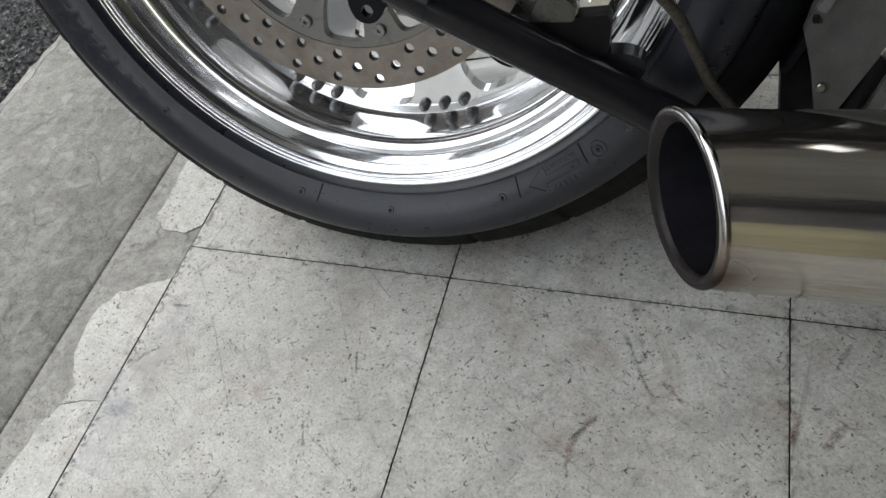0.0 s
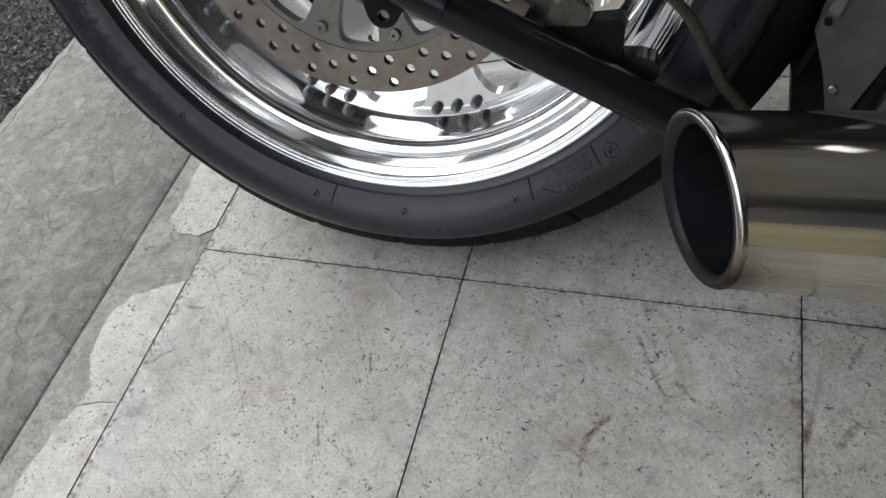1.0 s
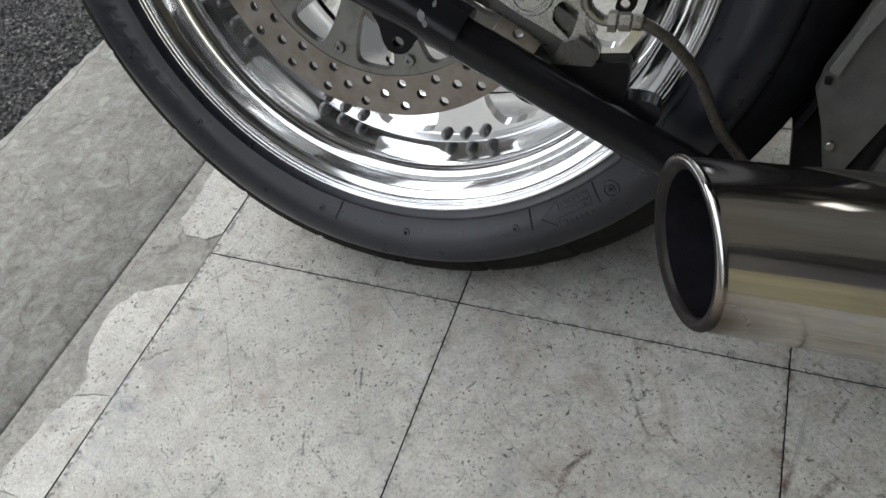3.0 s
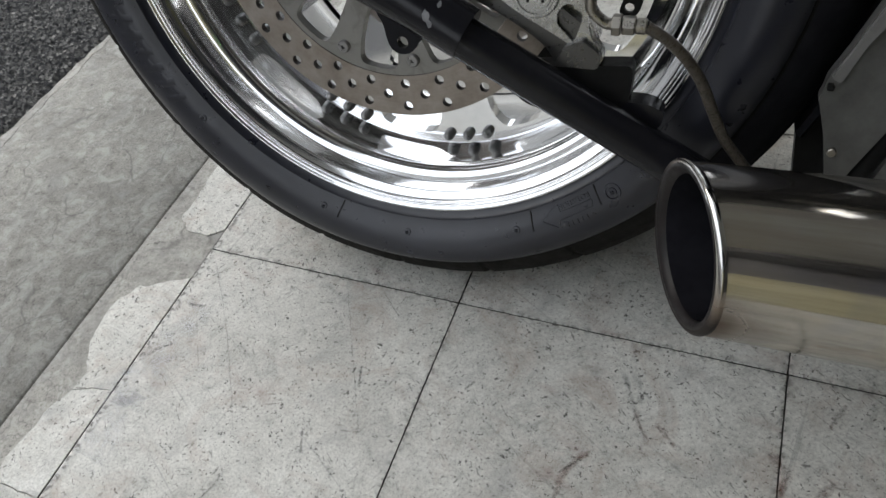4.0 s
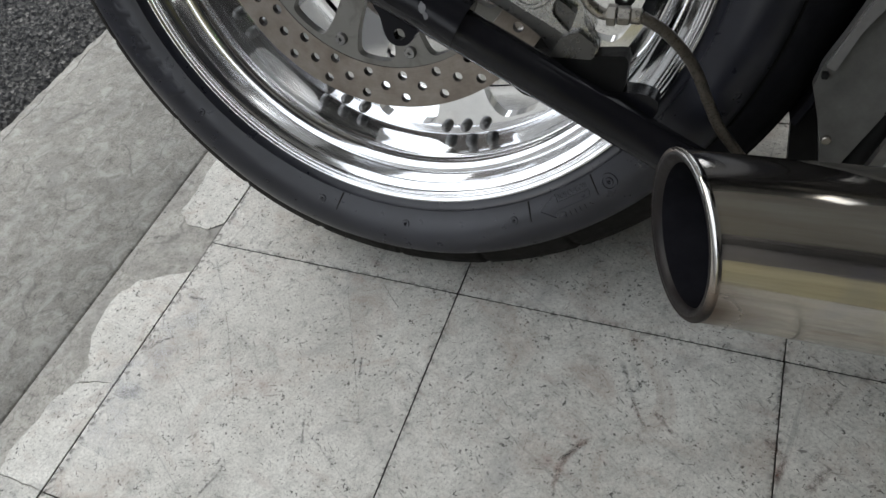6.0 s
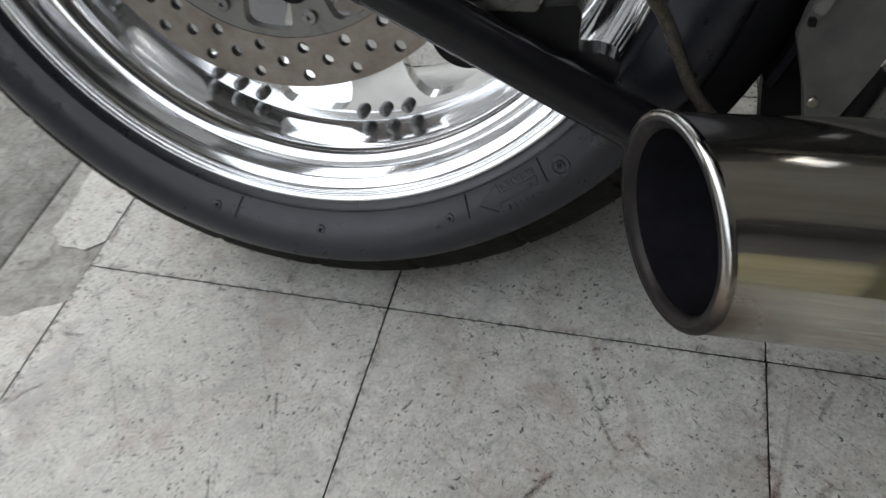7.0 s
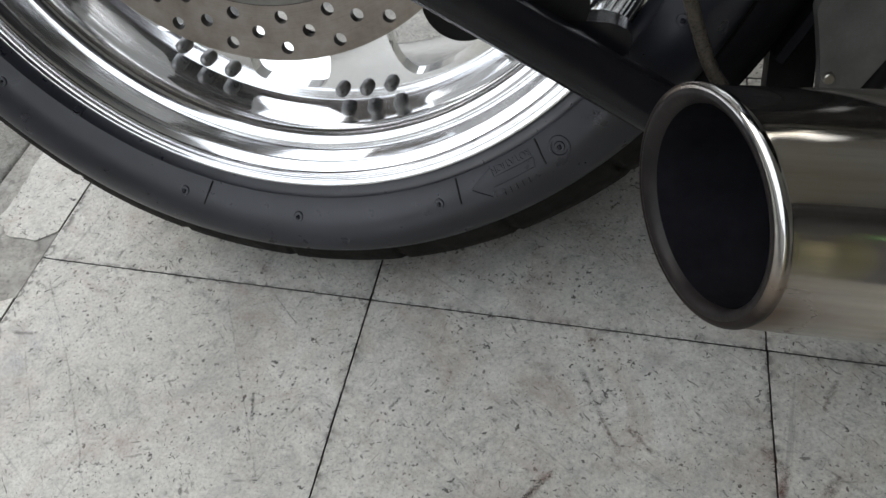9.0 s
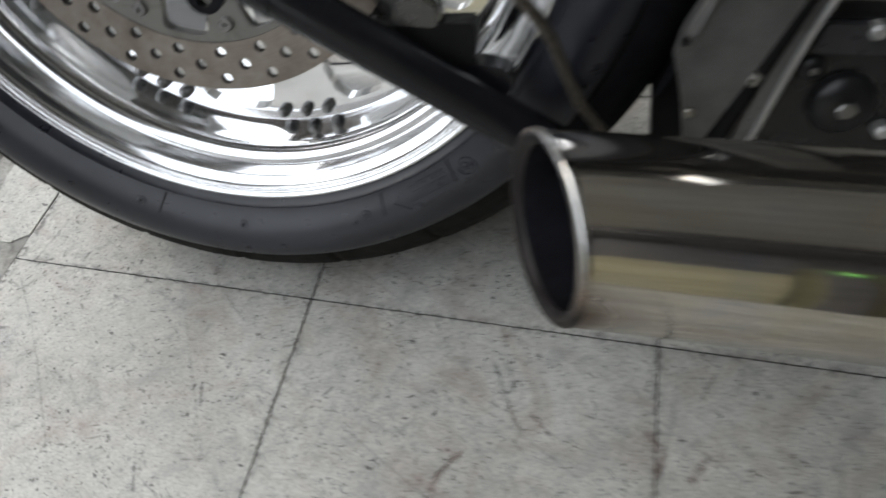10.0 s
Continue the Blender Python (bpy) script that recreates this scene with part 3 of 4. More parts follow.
ground = tagged(part("ground", box_bm(-900, 900, -900, 900, -0.5, -0.036), ASPHALT, smooth=False), "dark asphalt ground outside the shop", "ground", kind="structure")

# concrete strip with a ragged outer edge
cb = bmesh.new()
rows = 800
prev = None
for j in range(rows + 1):
    y = -3.0 + 6.0 * j / rows
    e = KERB + 0.003 * noise.noise((y * 14, 0.3, 0)) + 0.004 * noise.noise((y * 60, 4.3, 0))
    f = KERB + 0.030 + 0.008 * noise.noise((y * 18, 2.3, 0)) + 0.005 * noise.noise((y * 70, 6.3, 0))
    split = 0.007 * min(1.0, max(0.0, 0.62 + 1.6 * noise.noise((y * 9, 8.1, 0))))   # crack along the crumbling edge
    ring = [cb.verts.new(p) for p in ((e - 0.004, y, -0.06), (e, y, -0.010), (e + 0.006, y, -0.0055), (f - 0.0036, y, -0.0012), (f - 0.0018, y, -0.0014 - split), (f, y, 0.0), (SILL - 0.0030, y, 0.0), (SILL - 0.0002, y, -0.0028), (SILL, y, -0.06))]
    if prev:
        for k in range(8):
            cb.faces.new((prev[k], prev[k + 1], ring[k + 1], ring[k]))
    prev = ring
strip = tagged(part("pavement", cb, CONCRETE, sharp=50), "grey worn concrete strip along the shop front", "pavement", kind="structure")

mortar = tagged(part("mortar_bed", box_bm(SILL + 0.0003, EDGE - 0.0006, ROOM_Y0, ROOM_Y1, -0.06, -0.0016, 0.0012, 1), MORTAR, smooth=False),
                "grey mortar bed where edge tiles have broken away", "floor", kind="structure")

# plain unseen walls and ceiling, placed to shape the light and reflections
tagged(part("wall_east", box_bm(ROOM_X, ROOM_X + 0.15, ROOM_Y0, ROOM_Y1, 0, ROOM_Z), PLASTER, smooth=False), "plain grey plastered wall", "wall", kind="structure")
tagged(part("wall_south", box_bm(EAVES, ROOM_X + 0.15, ROOM_Y0 - 0.15, ROOM_Y0 - 0.002, 0, ROOM_Z), NAVY, smooth=False), "plain dark blue-grey boarded wall", "wall", kind="structure")
tagged(part("wall_north", box_bm(EAVES, ROOM_X + 0.15, ROOM_Y1 + 0.002, ROOM_Y1 + 0.15, 0, ROOM_Z), PLASTER, smooth=False), "plain grey plastered wall", "wall", kind="structure")
boarding = tagged(part("baseboard", box_bm(EAVES, 0.68, ROOM_Y0, ROOM_Y0 + 0.03, 0.0, 1.26, 0.004), BEIGE, smooth=False), "tall beige boarding along the wall", "baseboard", kind="structure")
# unseen box added so the muffler mirrors a dark band over the boarding
soffit = tagged(part("soffit", box_bm(EAVES + 0.02, 3.0, ROOM_Y0, -1.65, 2.45, ROOM_Z, 0.01), NAVY, smooth=False), "unseen dark blue-grey box under the ceiling, mirrored as a dark band", "ceiling", kind="structure")
roof_bm = box_bm(EAVES, ROOM_X + 0.15, ROOM_Y0 - 0.15, ROOM_Y1 + 0.15, ROOM_Z + 0.003, ROOM_Z + 0.2)
ceiling = tagged(part("ceiling", roof_bm, CEILING, smooth=False), "plain dull painted ceiling", "ceiling", kind="structure")

# two unseen walls added to block low sky from the rim's reflections
tagged(part("backdrop", box_bm(-16.0, -2.0, -7.3, -7.0, -0.02, 3.4, 0.02), DARKWALL, smooth=False), "unseen dull grey wall added to block low sky", "wall", kind="structure")
tagged(part("backdrop_west", box_bm(-9.5, -9.0, -22.0, 22.0, -0.02, 4.2, 0.02), DARKWALL, smooth=False), "unseen dull grey wall added to block low sky beyond the road", "wall", kind="structure")

# olive locker against the wall, with a small green lamp; both show in the chrome
locker = tagged(new("locker"), "dull olive metal locker standing against the wall", "locker")
locker.location = (0.70, ROOM_Y0, 0.0)
part("body", box_bm(0.0, 0.85, 0.002, 0.36, 0.0, 1.50, 0.008), OLIVE, locker, smooth=False)
part("door", box_bm(0.012, 0.418, 0.361, 0.375, 0.03, 1.47, 0.004), OLIVE, locker, smooth=False)
part("door", box_bm(0.424, 0.838, 0.361, 0.375, 0.03, 1.47, 0.004), OLIVE, locker, smooth=False)
part("side_strip", box_bm(0.0, 0.115, 0.38, 0.40, 0.004, 1.42, 0.004), NAVY, locker, "dark side strip", smooth=False)
lamp = tagged(part("indicator_lamp", box_bm(0.752, 0.797, ROOM_Y0 + 0.3995, ROOM_Y0 + 0.415, 1.33, 1.345, 0.003), GREENLAMP, smooth=False), "small glowing green indicator lamp on the locker's dark strip", "lamp")

# ---------------------------------------------------------------- the motorcycle
LEAN, YAW = radians(15.2), radians(2.97)
AX = Vector((math.sin(YAW) * math.cos(LEAN), -math.cos(YAW) * math.cos(LEAN), math.sin(LEAN)))   # axle, towards the viewer's side
FWD = Vector((math.cos(YAW), math.sin(YAW), 0))
UP = AX.cross(FWD)
HUB = Vector((-0.0402, 0.0965, 0.3383))
BIKE = Matrix((( FWD.x, -AX.x, UP.x, HUB.x), (FWD.y, -AX.y, UP.y, HUB.y), (FWD.z, -AX.z, UP.z, HUB.z), (0, 0, 0, 1)))
bike = tagged(new("motorcycle"), "black and chrome custom motorcycle leaning on the tiled floor", "motorcycle")
bike.matrix_world = BIKE
TO_BIKE = BIKE.inverted()

# tyre: half section from the near bead over the crown to the far bead; y grows away from the near rim flange
MID = 0.125          # from near flange to the wheel's middle plane
R_TYRE = 0.3385
near = [(0.236, 0.012), (0.2445, 0.004), (0.2500, 0.0015), (0.2540, -0.0015), (0.2552, -0.0042), (0.2600, -0.0062), (0.2650, -0.0085), (0.2700, -0.0100), (0.2760, -0.0108), (0.2820, -0.0104),
        (0.2880, -0.0088), (0.2930, -0.0064), (0.2975, -0.0030), (0.2998, -0.0002)]
GROOVES = 22


def tread_radius(y):
    return R_TYRE - 0.0375 * abs((y - MID) / (MID - 0.0015)) ** 7


def bulge(x, y, z):
    """How far the loaded tyre's walls stand out beside the contact patch."""
    r, deg = math.hypot(x, z), math.degrees(math.atan2(z, x))
    w = min(1.0, max(0.0, (r - 0.262) / 0.03))
    out = 0.010 * w * math.exp(-((deg + 88) / 30) ** 2)
    return -out if y < MID else out


def swell(x, y, z):
    """How far the unloaded rear shoulder stands out beyond the pressed one."""
    r, deg = math.hypot(x, z), math.degrees(math.atan2(z, x))
    f = 1.0 if deg > 90 else min(1.0, max(0.0, (-92 - deg) / 34))
    w = min(1.0, max(0.0, (r - 0.268) / 0.032)) * min(1.0, max(0.0, 1.35 - y / 0.045))
    return 0.0075 * f * f * (3 - 2 * f) * w


def settle(bm, skirt=0.0006):
    """Lets the tyre's walls bulge and flattens what is pressed against the floor."""
    for v in bm.verts:
        k = 1 + swell(*v.co) / math.hypot(v.co.x, v.co.z)
        v.co.x, v.co.z = v.co.x * k, v.co.z * k
        v.co.y += bulge(*v.co) * min(1.0, abs(v.co.y - MID) / 0.08)
        w = BIKE @ v.co
        if w.z < skirt:
            w.z = skirt
            v.co = TO_BIKE @ w
    return bm


def tread_bm():
    """The tread with short slanting grooves that run out over the near shoulder."""
    ys = [0.0015 + 0.003 * k for k in range(4)] + [0.0135 + (MID - 0.0135) * (k / 9) for k in range(10)]
    ys = ys + [2 * MID - y for y in reversed(ys[:-1])]
    steps = 1120
    bm = bmesh.new()
    rings = []
    for k in range(steps):
        a = 2 * math.pi * k / steps
        ring = []
        for y in ys:
            r = tread_radius(y)
            inner = min(y, 2 * MID - y)
            ph = (math.degrees(a) + 78.4 + 40 * inner) % (360 / GROOVES)
            if ph < 0.95 and 0.002 < inner < 0.030:
                worn = 0.4 if math.cos(a) < -0.15 else 1.0
                r -= worn * 0.0042 * min(1.0, max(0.0, (inner - 0.002) / 0.004), max(0.0, (0.032 - inner) / 0.014))
            ring.append(bm.verts.new((r * math.cos(a), y, r * math.sin(a))))
        rings.append(ring)
    for k in range(steps):
        p, q = rings[k], rings[(k + 1) % steps]
        for i in range(len(ys) - 1):
            bm.faces.new((p[i], p[i + 1], q[i + 1], q[i]))
    return settle(bm)


side_far = [(r, 2 * MID - y) for r, y in reversed(near)]
tyre = part("tyre", settle(revolve_bm(near, 280)), SIDEWALL, bike, "black rubber tyre with moulded sidewall marks")
part("tread", tread_bm(), TREAD, tyre, "dusty black tread with slanting grooves", sharp=50)
part("shoulder", settle(revolve_bm([near[-1], (0.3003, 0.0008), (0.3010, 0.0015)], 280)), TREAD, tyre)
part("far_sidewall", settle(revolve_bm(side_far, 160)), SIDEWALL, tyre)


def on_sidewall(r, deg, lift=0.0):
    """A point of the near sidewall, lifted off it."""
    y = near[-1][1]
    for (r0, y0), (r1, y1) in zip(near, near[1:]):
        if r0 <= r <= r1:
            y = y0 + (y1 - y0) * (r - r0) / (r1 - r0)
    a = radians(deg)
    x, z = r * math.cos(a), r * math.sin(a)
    k = 1 + swell(x, y, z) / r
    return (x * k, y + bulge(x * k, y, z * k) - lift, z * k)


def ring_bm(r, deg, radius, thick, sides=18):
    """A small raised ring on the sidewall."""
    bm = bmesh.new()
    rows = []
    for k in range(sides):
        b = 2 * math.pi * k / sides
        row = []
        for d, h in ((radius - thick, 0.0), (radius - thick * 0.6, 0.0009), (radius + thick * 0.6, 0.0009), (radius + thick, 0.0)):
            row.append(bm.verts.new(on_sidewall(r + d * math.sin(b), deg + math.degrees(d * math.cos(b) / r), h)))
        rows.append(row)
    for k in range(sides):
        p, q = rows[k], rows[(k + 1) % sides]
        for i in range(3):
            bm.faces.new((p[i], p[i + 1], q[i + 1], q[i]))
    return bm


def stroke_bm(points, wide, lift=0.0007):
    """A raised bar along (radius, degrees) points of the sidewall."""
    bm = bmesh.new()
    line = []
    for (r0, a0), (r1, a1) in zip(points, points[1:]):
        n = max(2, int(abs(a1 - a0) / 0.6) + 2)
        line += [(r0 + (r1 - r0) * k / n, a0 + (a1 - a0) * k / n) for k in range(n)]
    line.append(points[-1])
    rows = []
    for i, (r, a) in enumerate(line):
        (ra, aa), (rb, ab) = line[max(i - 1, 0)], line[min(i + 1, len(line) - 1)]
        dr, dt = rb - ra, radians(ab - aa) * r
        n = math.hypot(dr, dt) or 1.0
        row = []
        for side, h in ((-1.0, 0.0), (-0.7, lift), (0.7, lift), (1.0, 0.0)):
            row.append(bm.verts.new(on_sidewall(r + side * wide * dt / n, a - side * wide * math.degrees(dr / n / r), h)))
        rows.append(row)
    for p, q in zip(rows, rows[1:]):
        for i in range(3):
            bm.faces.new((p[i], p[i + 1], q[i + 1], q[i]))
    return bm


for deg in (-141.3, -110.8, -91.9, -68.6, -48.3, -26.0, -170.0):
    nub = part("vent_nub", ring_bm(0.2685, deg, 0.0024, 0.0012), SIDEWALL, tyre)
    part("vent_pin", revolve_bm([(0.0, -0.0018), (0.0008, -0.0016), (0.0010, 0.001)], 10), SIDEWALL, nub).location = on_sidewall(0.2685, deg)
part("wear_ring", ring_bm(0.2685, -48.3, 0.0062, 0.0009, 28), SIDEWALL, tyre)
for deg in (-65.0, -51.0, -107.0):
    part("mould_seam", stroke_bm([(0.2560, deg + 0.2), (0.2728, deg - 0.3)], 0.0006, 0.0008), TREAD, tyre)
part("mould_ring", stroke_bm([(0.2556, -200 + 4 * k) for k in range(50)], 0.0005, 0.0006), SIDEWALL, tyre)
# moulded arrow and the two rows of letters beside it
part("arrow_mark", stroke_bm([(0.2652, -52.4), (0.2648, -59.0), (0.2580, -59.1), (0.2671, -63.0), (0.2764, -60.4), (0.2709, -59.6), (0.2709, -52.9), (0.2652, -52.4)], 0.0005, 0.0008), SIDEWALL, tyre)
def moulded_text(words, r, deg, size, name):
    """Raised letters on the sidewall with their tops towards the tread."""
    cu = bpy.data.curves.new(name, "FONT")
    cu.body, cu.size, cu.extrude, cu.align_x, cu.align_y = words, size, 0.0004, "CENTER", "CENTER"
    ob = new(name + "_curve", cu)
    me = bpy.data.meshes.new_from_object(ob.evaluated_get(bpy.context.evaluated_depsgraph_get()))
    bpy.data.objects.remove(ob)
    for v in me.vertices:
        p = on_sidewall(r + v.co.y, deg - math.degrees(v.co.x / r), 0.0004 + v.co.z)
        v.co = p
    me.materials.clear()
    me.materials.append(SIDEWALL)
    out = new(name, me)
    out.parent = tyre
    return tagged(out, "moulded word ROTATION upside down")


moulded_text("ROTATION", 0.2608, -55.8, 0.0062, "moulded_word")
for k, w in enumerate((0.9, 0.6, 0.8, 0.7, 0.9)):
    part("letter_bar", stroke_bm([(0.2745, -54.6 - 1.0 * k), (0.2785, -54.7 - 1.0 * k)], 0.0011 * w, 0.0007), SIDEWALL, tyre)
# the maker's name as plain raised blocks
for k in range(12):
    d = -146.8 - 3.4 * k
    part("raised_block", stroke_bm([(0.2655, d), (0.2835, d - 1.3)], 0.0036, 0.0003), SIDEWALL, tyre)
    part("raised_block", stroke_bm([(0.2690 + 0.003 * (k % 3), d - 0.7), (0.2700 + 0.003 * (k % 3), d - 2.4)], 0.0030, 0.0003), SIDEWALL, tyre)

# rim
rim_prof = [(0.2405, 0.0120), (0.2455, 0.0060)]


def arc(cr, cy, radius, a0, a1, n):
    """Points round a fillet of the rim's section."""
    for k in range(n + 1):
        a = radians(a0 + (a1 - a0) * k / n)
        rim_prof.append((cr + radius * math.cos(a), cy + radius * math.sin(a)))


arc(0.2468, 0.0010, 0.0020, 20, -150, 8)          # outer bead
for r, y in ((0.2440, 0.0017), (0.2420, 0.0036)):   # two fine ridges down the flange
    arc(r - 0.0004, y + 0.0004, 0.0011, -75, -195, 5)
rim_prof += [(0.2402, 0.0056), (0.2386, 0.0072), (0.2370, 0.0086), (0.2356, 0.0099)]
arc(0.2365, 0.0125, 0.0028, -140, -183, 4)
rim_prof += [(0.2333, 0.0165), (0.2326, 0.0210), (0.2319, 0.0245)]
for k in range(15):                               # rounded step down to the barrel
    a = radians(90 - 6 * k)
    rim_prof.append((0.2315 - 0.0130 * math.cos(a), 0.0435 - 0.0173 * math.sin(a)))
rim_prof += [(0.2185, 0.0435),
             (0.2172, 0.0490), (0.2152, 0.0580), (0.2136, 0.0665), (0.2130, 0.0695), (0.2120, 0.1500), (0.2180, 0.1900), (0.2300, 0.2200), (0.2480, 0.2490)]
rim = part("rim", revolve_bm(rim_prof, 256), POLISHED, bike, "polished aluminium wheel rim", sharp=60)
web_loops = [circle(0, 0, 0.2140, 200)]
for k in range(10):
    a = radians(-98.6 + 36 * k)
    pts = []
    for r, da in ((0.085, -6), (0.14, -9.5), (0.185, -10.3), (0.2035, -8), (0.2060, 0), (0.2035, 8), (0.185, 10.3), (0.14, 9.5), (0.085, 6)):
        pts.append((r * math.cos(a + radians(da)), r * math.sin(a + radians(da))))
    web_loops.append(round_loop(pts, 0.012, 4))
part("wheel_web", plate_bm(web_loops, 0.069, 0.083, 0.0010), MIRRORED, rim, "polished spoked wheel centre", sharp=40)
part("hub", revolve_bm([(0.0, 0.0), (0.03, 0.0), (0.036, 0.006), (0.038, 0.05), (0.05, 0.064), (0.05, 0.15), (0.0, 0.15)], 64), POLISHED, rim)
dome = [(0.0, 0.0)]
for k in range(1, 7):
    a = radians(90 * k / 6)
    dome.append((0.0052 * math.sin(a), 0.0060 * (1 - math.cos(a))))
dome.append((0.0052, 0.0100))
for k in range(10):
    for d in (-5.55, 0.0, 5.55):
        a = radians(-81.2 + 36.0 * k + d)
        stud = part("domed_nut", revolve_bm(dome, 24), NUT, rim, "domed grey nut", sharp=80)
        stud.location = (0.2040 * math.cos(a), 0.0597, 0.2040 * math.sin(a))

# brake disc and its carrier
DISC_Y = -0.0088
disc_loops = [circle(0, 0, 0.1476, 180), circle(0, 0, 0.1130, 140)]
for k in range(24):
    for r, da in ((0.1395, 0.0), (0.1200, 0.2), (0.1297, 7.35)):
        a = radians(-102.0 + 14.7 * (k - 12) + da)
        disc_loops.append(circle(r * math.cos(a), r * math.sin(a), 0.0041, 14))
disc = part("brake_disc", plate_bm(disc_loops, DISC_Y, DISC_Y + 0.0058), STEEL, bike, "drilled steel brake disc with brownish wear")
# hole walls and the disc's edges take a darker colour
disc.data.materials.append(HOLEWALL)
for f in disc.data.polygons:
    if abs(f.normal.y) < 0.3:
        f.material_index = 1
car_loops = [circle(0, 0, 0.1128, 140), circle(0, 0, 0.030, 40)]
for k in range(10):
    a = radians(-98.3 + 35.2 * (k if k < 5 else k - 10))
    pts = [(r * math.cos(a + radians(d)), r * math.sin(a + radians(d))) for r, d in ((0.058, -9), (0.09, -10.5), (0.1085, -9), (0.1088, 0), (0.1085, 9), (0.09, 10.5), (0.058, 9))]
    car_loops.append(round_loop(pts, 0.009, 4))
    b = a + radians(17.4)
    br = part("disc_bolt", add_bm(revolve_bm([(0.0, DISC_Y - 0.0006), (0.0014, DISC_Y - 0.0006), (0.0016, DISC_Y - 0.0026), (0.0042, DISC_Y - 0.0026), (0.0050, DISC_Y - 0.0016), (0.0052, DISC_Y + 0.001)], 20), bmesh.new(), None), LEAD, disc)
    br.location = (0.1003 * math.cos(b), 0, 0.1003 * math.sin(b))
part("disc_carrier", plate_bm(car_loops, DISC_Y + 0.0006, DISC_Y + 0.0090, 0.0008), CARRIER, disc, "dull grey carrier with window cutouts")

# frame rail, axle plate and tab
rail = part("frame_rail", tube_bm([(0.0720, -0.0567, -0.0586), (0.0900, -0.0560, -0.0691), (0.2500, -0.0497, -0.1626), (0.42, -0.043, -0.262)], 0.0148, 32), BLACK, bike, "glossy black frame tube")
part("axle_beam", tube_bm([(-0.14, -0.054, 0.046), (-0.0180, -0.054, -0.0085), (0.0300, -0.0545, -0.0320), (0.0790, -0.0560, -0.0590)], 0.0185, 32), BLACK, bike, "black painted axle beam with chipped paint")
tab_pts = [(0.012, -0.030), (0.0141, -0.0455), (0.0184, -0.0523), (0.0198, -0.0646), (0.0232, -0.0718), (0.0299, -0.0742), (0.0366, -0.0732), (0.0415, -0.0690), (0.0443, -0.0643), (0.0490, -0.0615), (0.056, -0.060), (0.05, -0.035)]
part("rail_tab", plate_bm([round_loop(tab_pts, 0.006), circle(0.0315, -0.0653, 0.0043, 18)], -0.060, -0.053, 0.001), BLACK, bike, "black welded tab with a hole")
# two places where the paint has come off down to grey primer
for px_, pz_, r_ in ((0.0566, -0.0415, 0.0036), (0.0588, -0.0465, 0.0026), (0.0650, -0.0353, 0.0018), (0.0770, -0.0538, 0.0022), (0.0845, -0.0528, 0.0012)):
    loop = [(px_ + r_ * (1 + 0.5 * noise.noise((k * 0.9, px_ * 90, 3))) * 0.75 * math.cos(2 * math.pi * k / 14), pz_ + r_ * (1 + 0.5 * noise.noise((k * 0.9, px_ * 90, 7))) * math.sin(2 * math.pi * k / 14)) for k in range(14)]
    axis_z = -0.0403 - (px_ - 0.045) * 0.540 if px_ < 0.079 else -0.0691 - (px_ - 0.09) * 0.584
    axis_y, rad = (-0.0552, 0.0185) if px_ < 0.079 else (-0.0560, 0.0148)
    chip_verts, chip_faces = [], []
    for x_, z_ in loop + [(px_, pz_)]:
        off = (z_ - axis_z - (x_ - px_) * -0.55) * 0.87
        chip_verts.append((x_, axis_y - math.sqrt(max(0.0, rad * rad - off * off)) - 0.0003, z_))
    for k in range(14):
        chip_faces.append((k, (k + 1) % 14, 14))
    link_mesh("paint_chip", chip_verts, chip_faces, PRIMER, rail, smooth=True)

# caliper: a front frame with a pocket, on a thicker back
cal_pts = [(0.060, 0.02), (0.060, -0.020), (0.1001, -0.0400), (0.1078, -0.0458), (0.1196, -0.0530), (0.1314, -0.0595), (0.1432, -0.0665), (0.1531, -0.0740), (0.1640, -0.0830), (0.1688, -0.0809), (0.1697, -0.0748), (0.1605, -0.0634), (0.1583, -0.0557), (0.1590, 0.02)]
pocket = [(0.1372, -0.0546), (0.1380, -0.0469), (0.1425, -0.0415), (0.1535, -0.0408), (0.1552, -0.0450), (0.1548, -0.0519), (0.1505, -0.0638), (0.1490, -0.0670)]
caliper = part("brake_caliper", plate_bm([round_loop(cal_pts, 0.005), round_loop(pocket, 0.004)], -0.041, -0.028, 0.0025), CASTALU, bike, "grey cast aluminium brake caliper")
# arm and foot take a darker casting colour for the caliper's shaded bevels
part("caliper_arm", plate_bm([round_loop([(0.058, 0.0), (0.058, -0.037), (0.0732, -0.0385), (0.0952, -0.0490), (0.1072, -0.0562), (0.1193, -0.0640), (0.1293, -0.0720), (0.1360, -0.0820), (0.1640, -0.0845), (0.160, -0.06), (0.12, -0.03)], 0.004)], -0.0375, -0.026, 0.003), SHADECAST, caliper, "lower arm, its darker grey holding the bevel's shade")
boss = part("caliper_boss", revolve_bm([(0.0, -0.0440), (0.0105, -0.0440), (0.0110, -0.0430), (0.0125, -0.0430), (0.0130, -0.0440), (0.0150, -0.0440), (0.0160, -0.0425), (0.0160, -0.038)], 48), CASTALU, caliper, "round piston cover")
boss.location = (0.1237, 0, -0.0350)
for dx, dz in ((-0.005, -0.004), (0.005, -0.004), (0.0, 0.005)):
    hole = part("spanner_hole", rod_bm((0.1237 + dx, -0.0446, -0.0350 + dz), (0.1237 + dx, -0.0435, -0.0350 + dz), 0.0011, 10), DARKPLASTIC, caliper)
